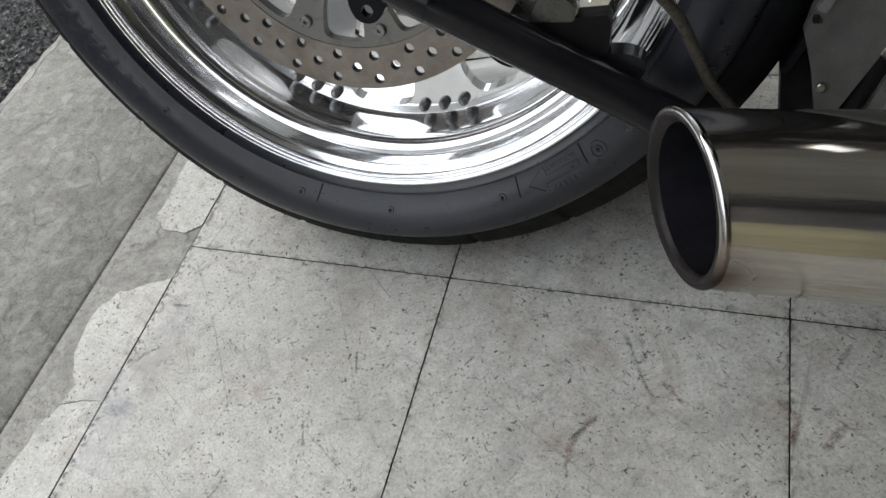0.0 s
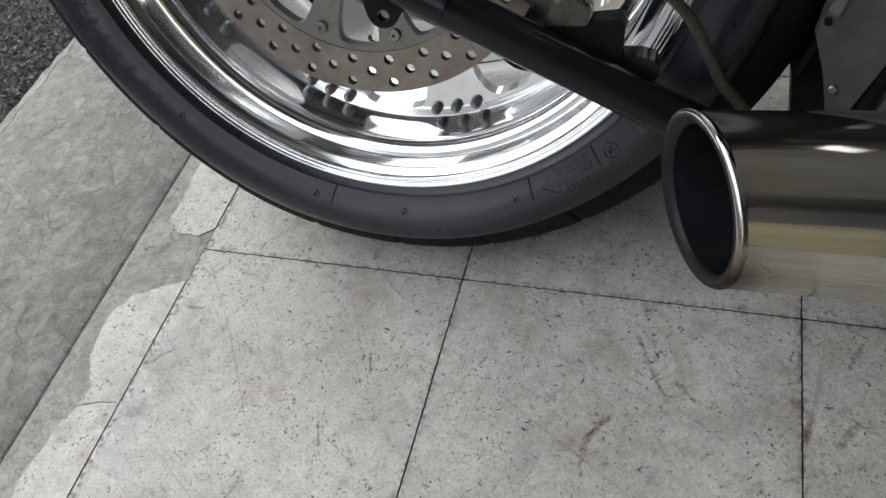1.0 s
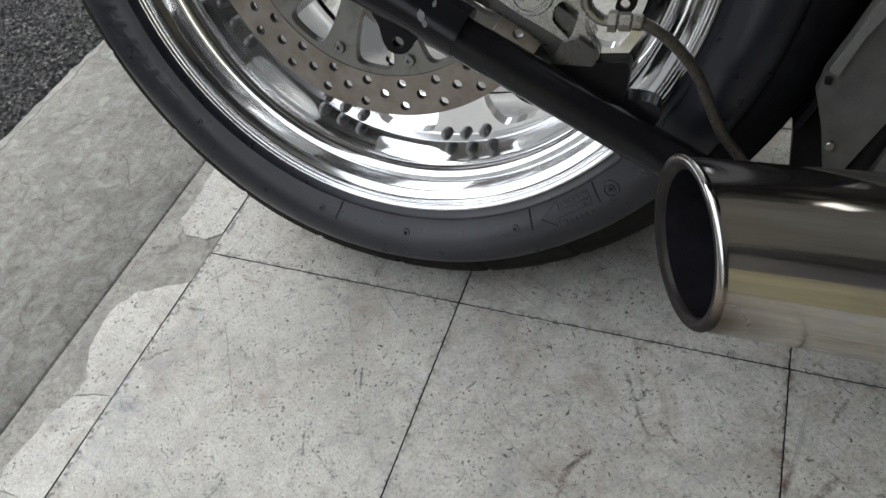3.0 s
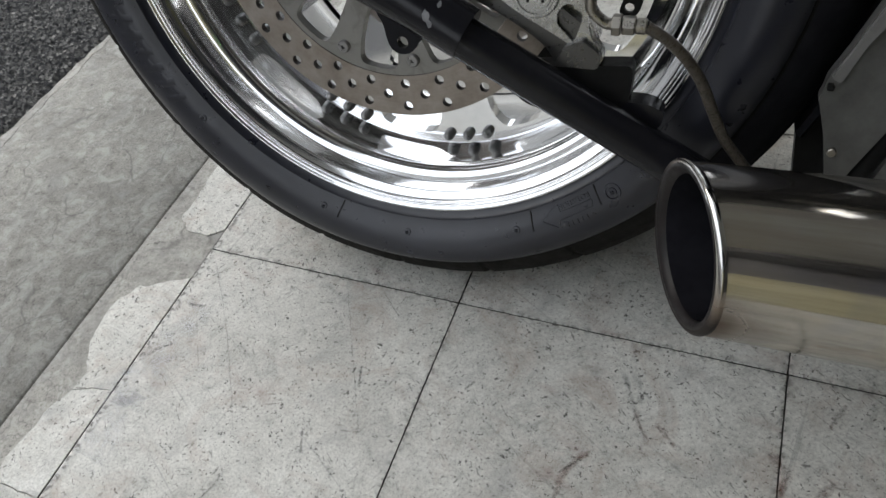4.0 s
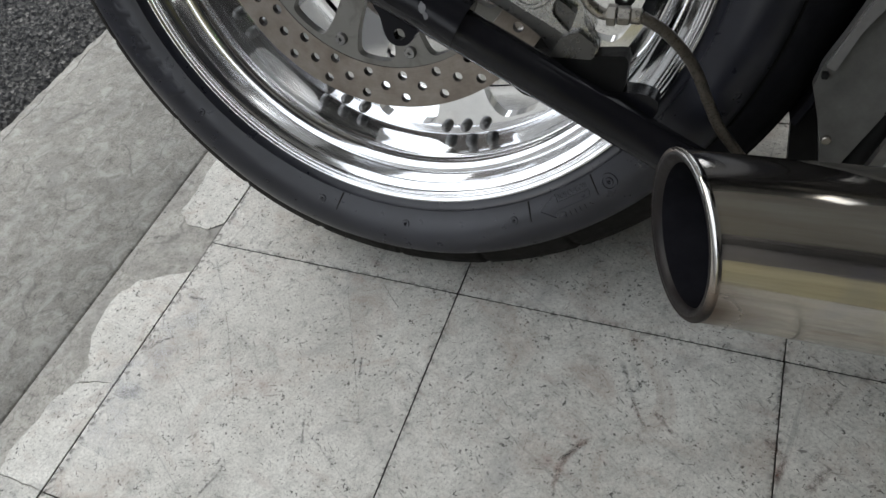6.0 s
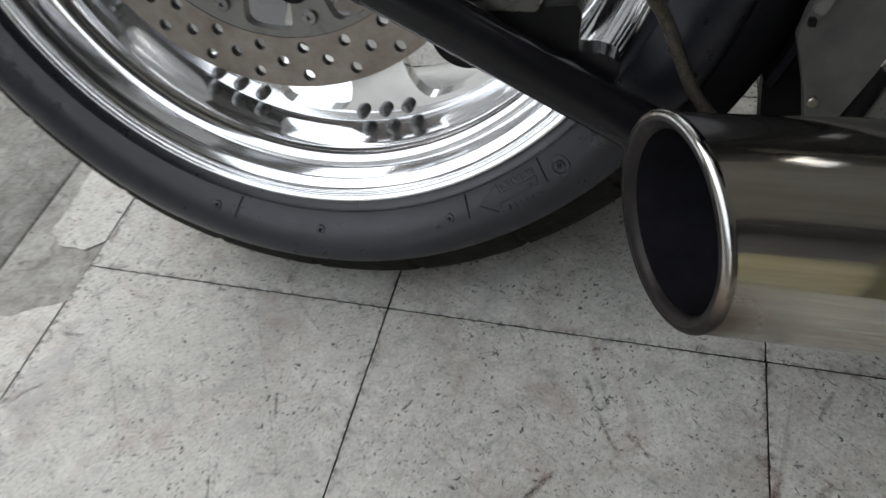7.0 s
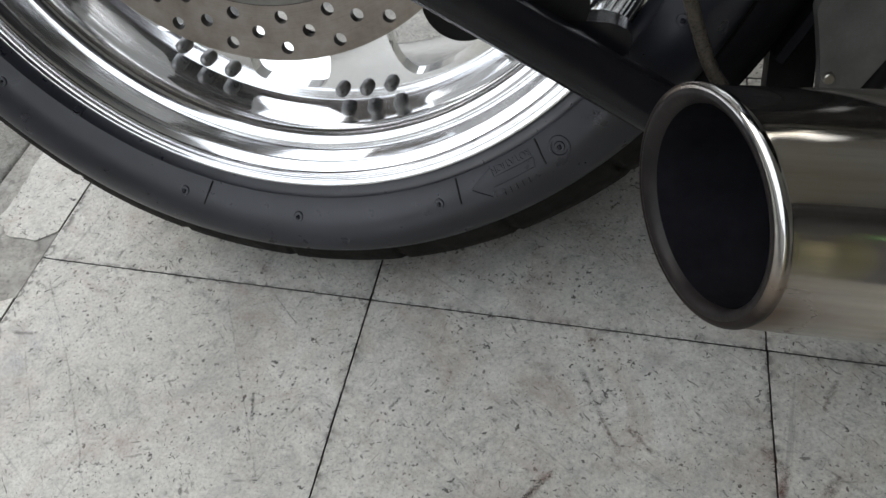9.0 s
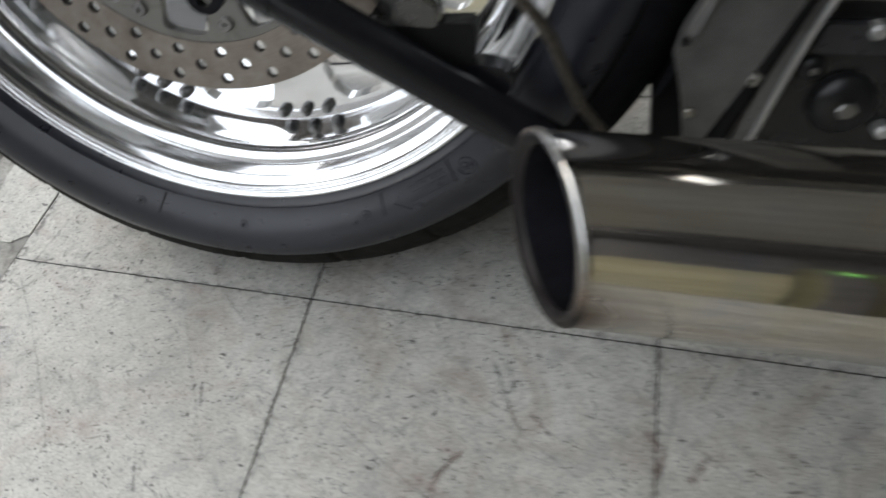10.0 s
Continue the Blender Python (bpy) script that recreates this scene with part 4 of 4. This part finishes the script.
part("caliper_back", plate_bm([round_loop([(0.09, 0.02), (0.09, -0.040), (0.120, -0.055), (0.130, -0.068), (0.140, -0.079), (0.162, -0.079), (0.155, -0.060), (0.158, -0.040), (0.157, 0.02)], 0.004)], -0.030, 0.010, 0.002), CASTALU, caliper)
part("caliper_foot", plate_bm([round_loop([(0.1367, -0.0825), (0.1440, -0.0690), (0.1560, -0.0640), (0.1690, -0.0740), (0.1670, -0.0835)], 0.003)], -0.046, -0.030, 0.004), SHADECAST, caliper)
part("bracket_tab", plate_bm([round_loop([(0.1740, -0.0560), (0.1810, -0.0600), (0.1880, -0.0560), (0.2000, -0.010), (0.1880, -0.010)], 0.0045), circle(0.1813, -0.0523, 0.0033, 16)], -0.012, -0.008, 0.0008), DARKPLASTIC, bike, "small black tab with a hole")

# brake hose with fittings
FY = -0.060
fitting = part("hose_fitting", tube_bm([(0.1628, FY, 0.03), (0.1630, FY, -0.0307), (0.1639, FY, -0.0378), (0.1669, FY, -0.0422), (0.1732, FY, -0.0466), (0.1800, FY, -0.0473)], 0.0037, 18), ZINC, bike, "bent steel brake pipe fitting")
part("pipe_flare", rod_bm((0.1629, FY, -0.0295), (0.1629, FY, -0.0245), 0.0056, 18, 0.0008), ZINC, fitting)


def hex_nut(x0, x1, z, r, name, parent):
    bm = rod_bm((x0, FY, z), (x1, FY, z - 0.0002), r, 6, 0.0006)
    return part(name, bm, ZINC, parent, smooth=False)


hex_nut(0.1768, 0.1826, -0.0473, 0.0068, "hex_nut", fitting)
hex_nut(0.1832, 0.1912, -0.0475, 0.0060, "hex_nut", fitting)
part("crimp_sleeve", rod_bm((0.1912, FY, -0.0477), (0.1982, FY, -0.0482), 0.0050, 20, 0.0008), ZINC, fitting)
part("brake_hose", tube_bm([(0.1978, -0.060, -0.0481), (0.2112, -0.059, -0.0565), (0.2240, -0.055, -0.0702), (0.2345, -0.050, -0.0868), (0.2440, -0.045, -0.1087), (0.2536, -0.040, -0.1295), (0.2650, -0.036, -0.1460), (0.30, -0.03, -0.190)], 0.0037, 18), HOSE, bike, "smoky brown braided brake hose")

# dark brackets behind and on the rail
part("caliper_bracket", plate_bm([round_loop([(0.1200, -0.0850), (0.1423, -0.0828), (0.1883, -0.0806), (0.1905, -0.0850), (0.1890, -0.1053), (0.1800, -0.1130), (0.1450, -0.1120), (0.120, -0.100)], 0.003)], -0.044, -0.026, 0.003), DARKPLASTIC, bike, "matt black caliper bracket")
part("rail_lug", plate_bm([round_loop([(0.150, -0.106), (0.1866, -0.1062), (0.2021, -0.1070), (0.2121, -0.1115), (0.2131, -0.1200), (0.2060, -0.1290), (0.190, -0.135), (0.150, -0.125)], 0.006)], -0.044, -0.026, 0.005), BLACK, bike, "glossy black lug on the frame tube")
part("brake_shoe", plate_bm([circle(0.1165, -0.1120, 0.0250, 40)], 0.002, 0.022, 0.003), DARKPLASTIC, bike, "rounded matt black housing under the rail")

# muffler: a straight chrome tube, its mouth cut on a slant
MOUTH = Vector((0.2079, -0.0782, 0.2429))
PIPE = Vector((0.9972, -0.0300, 0.0678)).normalized()
CUT = Vector((-0.9158, -0.3857, 0.1120)).normalized()
PIPE_R = 0.0485
E1 = (Vector((0, 0, 1)) - PIPE * PIPE.z).normalized()
E2 = PIPE.cross(E1)
PIPE_FRAME = Matrix(((PIPE.x, E1.x, E2.x, MOUTH.x), (PIPE.y, E1.y, E2.y, MOUTH.y), (PIPE.z, E1.z, E2.z, MOUTH.z), (0, 0, 0, 1)))
TO_PIPE = PIPE_FRAME.inverted()


def mouth_ring(r, shift, sides=96):
    """A ring of radius r on the pipe, lying in the slanted plane of the mouth, moved along the pipe."""
    out = []
    for k in range(sides):
        a = 2 * math.pi * k / sides
        p = MOUTH + r * (math.cos(a) * E1 + math.sin(a) * E2)
        p = p - PIPE * ((p - MOUTH).dot(CUT) / PIPE.dot(CUT)) + PIPE * shift
        out.append(TO_PIPE @ p)
    return out


def straight_ring(r, dist, sides=96):
    return [TO_PIPE @ (MOUTH + PIPE * dist + r * (math.cos(2 * math.pi * k / sides) * E1 + math.sin(2 * math.pi * k / sides) * E2)) for k in range(sides)]


def rings_bm(rings):
    bm = bmesh.new()
    vs = [[bm.verts.new(p) for p in ring] for ring in rings]
    for a, b in zip(vs, vs[1:]):
        n = len(a)
        for k in range(n):
            bm.faces.new((a[k], a[(k + 1) % n], b[(k + 1) % n], b[k]))
    return bm


body_rings = [mouth_ring(PIPE_R + r, d) for r, d in ((0.0003, 0.0028), (0.0002, 0.0050), (0.0002, 0.012), (0.0002, 0.02), (0.0002, 0.03), (0.0002, 0.045))]
muffler = part("muffler", rings_bm(body_rings + [straight_ring(PIPE_R + 0.0002, d) for d in (0.10, 0.13, 0.2, 0.4, 0.7, 1.0)]), PIPECHROME, bike, "chrome muffler with a slash-cut mouth", sharp=80)
muffler.matrix_local = TO_BIKE @ PIPE_FRAME
bead = [mouth_ring(PIPE_R + r, d) for r, d in ((-0.0016, -0.0020), (-0.0008, -0.0022), (0.0001, -0.0020), (0.0008, -0.0014), (0.0012, -0.0005), (0.0012, 0.0005), (0.0009, 0.0014), (0.0005, 0.0021), (0.0003, 0.0028))]
part("mouth_bead", rings_bm(bead), BEADMETAL, muffler, "rolled edge, sooty below, left chrome where it glints", sharp=80)
lip = [mouth_ring(PIPE_R + r, d) for r, d in ((-0.0015, -0.0019), (-0.0026, -0.0022), (-0.0038, -0.0020), (-0.0050, -0.0013), (-0.0060, -0.0002), (-0.0068, 0.0014), (-0.0072, 0.0026))]
part("mouth_lip", rings_bm(lip), LIPMETAL, muffler, "rolled sooty lip with brown heat marks", sharp=80)
part("sooty_bore", rings_bm([mouth_ring(PIPE_R - 0.0073, 0.0025), mouth_ring(PIPE_R - 0.008, 0.02), straight_ring(PIPE_R - 0.008, 0.10), straight_ring(PIPE_R - 0.008, 0.25), straight_ring(0.002, 0.26)]), DEEPSOOT, muffler, "soot-black inside")

# grey panel, post and dark housing ahead of the wheel
panel_pts = [(0.440, 0.12), (0.395, 0.12), (0.3375, -0.040), (0.3235, -0.075), (0.3135, -0.0975), (0.3125, -0.106), (0.3105, -0.1125), (0.3145, -0.124), (0.3205, -0.143), (0.327, -0.172), (0.332, -0.205), (0.336, -0.190),
             (0.341, -0.168), (0.3575, -0.132), (0.374, -0.092), (0.395, -0.04)]
panel = part("side_panel", plate_bm([round_loop(panel_pts, 0.003, 3)], -0.004, 0.006, 0.0015), GREYPAINT, bike, "dull grey metal panel ahead of the tyre")
part("folded_flange", plate_bm([round_loop([(0.3962, 0.118), (0.3385, -0.0405), (0.3245, -0.0752), (0.3148, -0.0965), (0.3212, -0.0995), (0.3310, -0.0728), (0.3395, -0.0590), (0.3520, -0.0300), (0.4075, 0.118)], 0.002, 3)], -0.0078, -0.0042, 0.0014), FLANGE, panel, "paler folded edge of the panel")
part("panel_stud", rod_bm((0.3268, -0.0075, -0.1515), (0.3268, 0.0, -0.1515), 0.0033, 14, 0.0008), ZINC, panel)
part("panel_clip", box_bm(0.3138, 0.3178, -0.0088, 0.002, -0.1052, -0.1008, 0.0008), DARKPLASTIC, panel)
part("stand_post", plate_bm([round_loop([(0.306, -0.135), (0.309, -0.163), (0.324, -0.290), (0.356, -0.290), (0.334, -0.135), (0.325, -0.11)], 0.004)], 0.055, 0.070, 0.002), DARKPLASTIC, bike, "dark brown-black upright bracket")
part("strut_clip", rod_bm((0.3645, 0.001, -0.1235), (0.3605, 0.001, -0.1315), 0.0062, 18, 0.001), CASTALU, bike, "small bright clamp on the strut")
part("black_strut", tube_bm([(0.405, 0.004, -0.02), (0.3795, 0.004, -0.083), (0.3530, 0.004, -0.160), (0.337, 0.004, -0.205)], 0.0078, 18), DARKPLASTIC, bike, "thin matt black strut")
part("grey_strut", plate_bm([round_loop([(0.424, -0.02), (0.412, -0.02), (0.3855, -0.0971), (0.3627, -0.1739), (0.352, -0.205), (0.364, -0.205), (0.3738, -0.1732), (0.3942, -0.0951)], 0.003)], 0.010, 0.018, 0.0015), STRIP, bike, "flat grey metal strip")
part("chrome_strut", tube_bm([(0.4250, 0.010, -0.02), (0.3950, 0.010, -0.0951), (0.3745, 0.010, -0.1732), (0.364, 0.010, -0.210)], 0.0026, 14), BRIGHTCAST, bike, "thin bright metal rod")
# dark sheet added to fill the gap between tyre and grey panel
part("inner_fender", revolve_bm([(0.3430, 0.030), (0.3470, 0.026), (0.3500, 0.030), (0.3500, 0.215), (0.3470, 0.219), (0.3430, 0.215), (0.3430, 0.030)], 48, -27.0, 110.0), NEARBLACK, bike, "matt black inner fender filling the dark gap by the tyre")
# near-black skin over the tread, so its deep shade comes from colour
part("tread_shade_skin", revolve_bm([(0.3022, 0.0008)] + [(tread_radius(0.0015 + 0.004 * k) + 0.0024, 0.0008 + 0.004 * k) for k in range(9)] + [(0.3395, 0.036)], 90, -36.0, 110.0), NEARBLACK, bike, "near-black skin standing in for the shade on the tread")
# unseen tail mass added to block overhead light and darken the muffler's top
part("unseen_tail_mass", plate_bm([round_loop([(-0.26, 0.47), (-0.05, 0.385), (0.20, 0.365), (0.352, 0.306), (1.25, 0.306), (1.25, 0.66), (0.60, 0.64), (0.30, 0.68), (0.02, 0.70), (-0.24, 0.60)], 0.05, 6)], -0.03, 0.28, 0.03), SATIN, bike, "unseen satin black tail mass that shades the wheel and darkens the chrome")
# unseen mirror plate added and tilted so the muffler shows a white sky streak
plate = part("glint_plate", box_bm(-0.024, 0.024, -0.026, 0.026, -0.0015, 0.0015, 0.0012), POLISHED, bike, "small polished plate added to throw a sky glint on the muffler")
plate_n = Vector((-0.85, -0.50, -0.29)).normalized()
plate_x = (Vector((1, 0, 0.25)) - plate_n * Vector((1, 0, 0.25)).dot(plate_n)).normalized()
plate_y = plate_n.cross(plate_x)
plate.matrix_local = TO_BIKE @ Matrix(((plate_x.x, plate_y.x, plate_n.x, 0.288), (plate_x.y, plate_y.y, plate_n.y, 0.064), (plate_x.z, plate_y.z, plate_n.z, 0.555), (0, 0, 0, 1)))
part("plate_arm", tube_bm([(0.330, -0.095, 0.212), (0.345, -0.070, 0.235), (0.372, -0.054, 0.236), (0.400, -0.054, 0.212)], 0.0045, 14), BLACK, plate).matrix_local = plate.matrix_local.inverted()
housing = part("gearbox_housing", plate_bm([round_loop([(0.392, -0.096), (1.25, -0.090), (1.25, -0.305), (0.350, -0.305), (0.378, -0.180)], 0.008)], 0.022, 0.09, 0.005), SATIN, bike, "satin black gearbox housing with bolts")
part("housing_cover", plate_bm([round_loop([(0.390, -0.030), (1.25, -0.026), (1.25, -0.086), (0.394, -0.089)], 0.006)], 0.035, 0.09, 0.004), BRIGHTCAST, bike, "dull grey upper casing")
# casing carried up out of view so the muffler mirrors black there
part("upper_cover", plate_bm([round_loop([(0.390, 0.26), (1.25, 0.26), (1.25, -0.0225), (0.390, -0.0265)], 0.006)], 0.038, 0.09, 0.004), SATIN, bike, "black upper casing out of view, darkening the muffler's reflection")
# dark filler added to keep the bright wall out of the muffler's reflection
part("gap_filler", plate_bm([round_loop([(0.354, 0.300), (0.388, 0.300), (0.388, -0.089), (0.364, -0.089)], 0.004)], 0.040, 0.09, 0.003), SATIN, bike, "dark filler closing the gap beside the inner fender")
# chrome tubes added out of view for the muffler to mirror as glints
part("glint_trim", tube_bm([(0.47, 0.020, 0.045), (0.62, 0.016, 0.060), (0.85, 0.016, 0.062)], 0.011, 20), CHROME, bike, "bright tube added along the casing for glints in the muffler")
part("glint_rail", tube_bm([(0.285, -0.044, 0.165), (0.36, -0.050, 0.198), (0.44, -0.060, 0.225), (0.56, -0.054, 0.240), (0.80, -0.040, 0.246)], 0.011, 20), CHROME, bike, "bright bar added out of view for a glint in the muffler")
part("glint_edge", tube_bm([(0.42, 0.024, 0.150), (0.60, 0.020, 0.175), (0.95, 0.020, 0.180)], 0.008, 18), CHROME, bike, "bright tube added above the casing for glints in the muffler")
part("housing_rib", plate_bm([round_loop([(0.402, -0.0975), (1.24, -0.0960), (1.24, -0.1160), (0.399, -0.1165)], 0.004)], 0.015, 0.024, 0.003), RIB, housing, "smooth dark grey upper rib")
for x, z, r in ((0.4275, -0.1520, 0.0215), (0.4030, -0.1290, 0.0090)):
    dome_prof = [(0.0, 0.022 - r * 0.62)]
    for k in range(1, 9):
        a = radians(90 * k / 8)
        dome_prof.append((r * math.sin(a), 0.022 - r * 0.62 * math.cos(a) ** 0.7 if k < 8 else 0.0235))
    cap = part("housing_cap", revolve_bm(dome_prof, 40), GLOSSBLACK, housing, "glossy black domed cap", sharp=60)
    cap.location = (x, 0.0, z)
    # bright hexagon added where the domed cap shows a crumpled reflection
    nut = part("cap_glint_nut", rod_bm((0.0, 0.022 - r * 0.62 - 0.0030, 0.0), (0.0, 0.022 - r * 0.55, 0.0), r * 0.30, 6, 0.0012), LEAD, cap, "bright hexagon nut added for the cap's glint", smooth=False)
for x, z in ((0.4323, -0.1010), (0.4570, -0.1690)):
    part("housing_plug", rod_bm((x, 0.010, z), (x, 0.024, z), 0.0052, 20, 0.0020), BRIGHTCAST, housing, "pale round plug")

# ---------------------------------------------------------------- floor tiles
def tile_mesh(w, d, name):
    h, g, b = 0.0030, 0.0006, 0.0003
    x0, x1, y0, y1 = g, w - g, g, d - g
    verts, faces = [], []
    for z, inset in ((-h, 0.0), (-b, 0.0), (0.0, b)):
        verts += [(x0 + inset, y0 + inset, z), (x1 - inset, y0 + inset, z), (x1 - inset, y1 - inset, z), (x0 + inset, y1 - inset, z)]
    for k in (0, 4):
        for i in range(4):
            j = (i + 1) % 4
            faces.append((k + i, k + j, k + 4 + j, k + 4 + i))
    faces.append((8, 9, 10, 11))
    me = bpy.data.meshes.new(name)
    me.from_pydata(verts, [], faces)
    me.materials.append(VINYL)
    me.materials.append(SUBFLOOR)
    for f in me.polygons:
        f.material_index = 1 if f.index < 4 else 0
    return me


def worn_tile(w, d, seed):
    """A tile whose edges have crumbled a little."""
    h, g, n = 0.0030, 0.0006, 56
    loop = []
    for k in range(4 * n):
        side, f = k // n, (k % n) / n
        p = ((g + f * (w - 2 * g), g), (w - g, g + f * (d - 2 * g)), (w - g - f * (w - 2 * g), d - g), (g, d - g - f * (d - 2 * g)))[side]
        x, y = p
        bite = 0.00035 * noise.noise((x * 260, y * 260, seed)) + 0.0013 * max(0.0, noise.noise((x * 120, y * 120, seed + 5)) - 0.42)
        if k % n == 0:
            bite = 0.0006
        inward = (0, 1) if side == 0 else (-1, 0) if side == 1 else (0, -1) if side == 2 else (1, 0)
        loop.append((x + inward[0] * bite, y + inward[1] * bite))
    m = len(loop)
    verts = [(x, y, -h) for x, y in loop] + [(x, y, -0.0003) for x, y in loop] + [(x + (w / 2 - x) * 0.0025, y + (d / 2 - y) * 0.0025, 0.0) for x, y in loop]
    faces = [(r * m + i, r * m + (i + 1) % m, (r + 1) * m + (i + 1) % m, (r + 1) * m + i) for r in (0, 1) for i in range(m)]
    faces.append(tuple(range(2 * m, 3 * m)))
    me = bpy.data.meshes.new("tile")
    me.from_pydata(verts, [], faces)
    me.materials.append(VINYL)
    me.materials.append(SUBFLOOR)
    for f in me.polygons:
        f.material_index = 1 if f.index < m else 0
    return me


TILE = tile_mesh(T, T, "tile")
WIDE = tile_mesh(-EDGE, T, "tile")
for v in WIDE.vertices:
    v.co.x += EDGE + T
rng = random.Random(4)
for i in range(-1, 13):
    for j in range(-7, 5):
        if -1 <= i <= 1 and -2 <= j <= 0:
            me = worn_tile(-EDGE if i < 0 else T, T, i * 7 + j * 3)
            for v in me.vertices:
                v.co.x += EDGE + T if i < 0 else 0.0
        else:
            me = WIDE if i < 0 else TILE
        ob = new("tile", me)
        ob.parent = floor
        ob.location = (i * T, j * T, rng.uniform(-0.0002, 0.0002))

# broken remains of the cut tiles along the mortar bed
def fragment(points, name="tile_remnant"):
    loop = []
    n = len(points)
    for i in range(n):
        p, q = Vector(points[i]), Vector(points[(i + 1) % n])
        steps = max(1, int((q - p).length / 0.006))
        for k in range(steps):
            c = p.lerp(q, k / steps)
            ragged = 0.0 if (abs(p.x - EDGE) < 0.004 and abs(q.x - EDGE) < 0.004) else 0.0035
            c += Vector((noise.noise((c.x * 70, c.y * 70, 1)), noise.noise((c.x * 70, c.y * 70, 8)))) * ragged
            loop.append((c.x, c.y))
    bm = plate_bm([loop], 0.0, 0.0028)
    for v in bm.verts:
        v.co = Vector((v.co.x, v.co.z, -v.co.y))
    return part(name, bm, REMNANT, mortar, smooth=False)


E0 = EDGE - 0.0012
fragment([(E0, 0.030), (E0, 0.60), (-0.382, 0.60), (-0.381, 0.112), (-0.377, 0.073), (-0.376, 0.035), (-0.358, 0.019), (-0.327, 0.017)])
fragment([(E0, -0.044), (-0.320, -0.048), (-0.363, -0.068), (-0.378, -0.088), (-0.379, -0.118), (-0.374, -0.146), (-0.353, -0.179), (-0.352, -0.1978), (-0.333, -0.1915), (E0, -0.1890)])
fragment([(E0, -0.1900), (-0.333, -0.1926), (-0.352, -0.1990), (-0.362, -0.219), (-0.368, -0.256), (-0.371, -0.280), (-0.366, -0.3020), (E0, -0.3022)])
fragment([(E0, -0.3034), (-0.366, -0.3034), (-0.372, -0.36), (-0.36, -0.45), (-0.38, -0.60), (E0, -0.60)])


# ---------------------------------------------------------------- smears, scuffs and scratches on the tiles
def floor_mark(name, mat, points, wide):
    """A thin tapering smear lying on the floor along the points."""
    pts = [Vector((x, y, 0)) for x, y in points]
    line = []
    for p, q in zip(pts, pts[1:]):
        line += [p.lerp(q, k / 8) for k in range(8)]
    line.append(pts[-1])
    verts, faces, uvs = [], [], []
    n = len(line) - 1
    for i, c in enumerate(line):
        d = (line[min(i + 1, n)] - line[max(i - 1, 0)]).normalized()
        c = c + Vector((noise.noise((c.x * 60, c.y * 60, 2)), noise.noise((c.x * 60, c.y * 60, 9)), 0)) * wide * 0.5
        side = Vector((-d.y, d.x, 0)) * wide * 0.5 * (0.75 + 0.6 * noise.noise((c.x * 90, c.y * 90, 5)))
        for s_, u in ((-1, 0.0), (0, 0.5), (1, 1.0)):
            verts.append((c.x + side.x * s_, c.y + side.y * s_, 0.0008))
            uvs.append((u, i / n))
    for i in range(n):
        for k in (0, 1):
            a = 3 * i + k
            faces.append((a, a + 1, a + 4, a + 3))
    ob = link_mesh(name, verts, faces, mat, floor)
    layer = ob.data.uv_layers.new(name="UVMap")
    for loop in ob.data.loops:
        layer.data[loop.index].uv = uvs[loop.vertex_index]
    return ob


for mat, wide, points in (
        (BROWNMARK, 0.010, ((0.144, -0.170), (0.142, -0.144), (0.149, -0.126), (0.166, -0.110))),
        (GREYMARK, 0.007, ((0.172, -0.034), (0.184, -0.060), (0.192, -0.076))),
        (BROWNMARK, 0.006, ((0.187, -0.066), (0.192, -0.076), (0.203, -0.096))),
        (GREYMARK, 0.007, ((0.184, -0.036), (0.191, -0.062))),
        (BROWNMARK, 0.007, ((0.206, -0.078), (0.230, -0.094))),
        (BROWNMARK, 0.010, ((0.294, -0.072), (0.307, -0.091), (0.307, -0.112))),
        (BROWNMARK, 0.008, ((0.336, -0.043), (0.349, -0.016))),
        (BROWNMARK, 0.010, ((0.328, -0.110), (0.341, -0.086)))):
    floor_mark("smear", mat, points, wide)
for wide, points in (
        (0.0060, ((-0.303, -0.146), (-0.289, -0.134), (-0.276, -0.120))),
        (0.0045, ((-0.290, -0.074), (-0.266, -0.073))),
        (0.0050, ((-0.299, -0.025), (-0.283, -0.031))),
        (0.0040, ((-0.094, -0.168), (-0.083, -0.191))),
        (0.0040, ((-0.155, -0.262), (-0.146, -0.230))),
        (0.0035, ((-0.067, -0.092), (-0.060, -0.116))),
        (0.0045, ((0.139, -0.140), (0.154, -0.122))),
        (0.0035, ((0.037, -0.090), (0.045, -0.079))),
        # the next two are mortar pits, their dark hollows drawn as flat colour
        (0.0070, ((-0.3875, -0.0060), (-0.3790, -0.0085))),
        (0.0055, ((-0.4010, 0.0275), (-0.3945, 0.0265))),
        (0.0020, ((-0.080, -0.008), (-0.051, -0.033)))):
    floor_mark("scuff_pit_mark", DARKMARK, points, wide)
for wide, points in (
        (0.0026, ((-0.301, -0.005), (-0.255, -0.058), (-0.212, -0.113), (-0.150, -0.200))),
        (0.0022, ((-0.129, 0.001), (-0.079, -0.088), (-0.033, -0.170))),
        (0.0022, ((-0.275, -0.081), (-0.230, -0.143))),
        (0.0022, ((-0.232, -0.078), (-0.210, -0.026)))):
    floor_mark("scratch", GREYMARK, points, wide)
floor_mark("sheen_scuff", LILACMARK, ((-0.296, -0.260), (-0.288, -0.180), (-0.282, -0.120), (-0.272, -0.050)), 0.060)
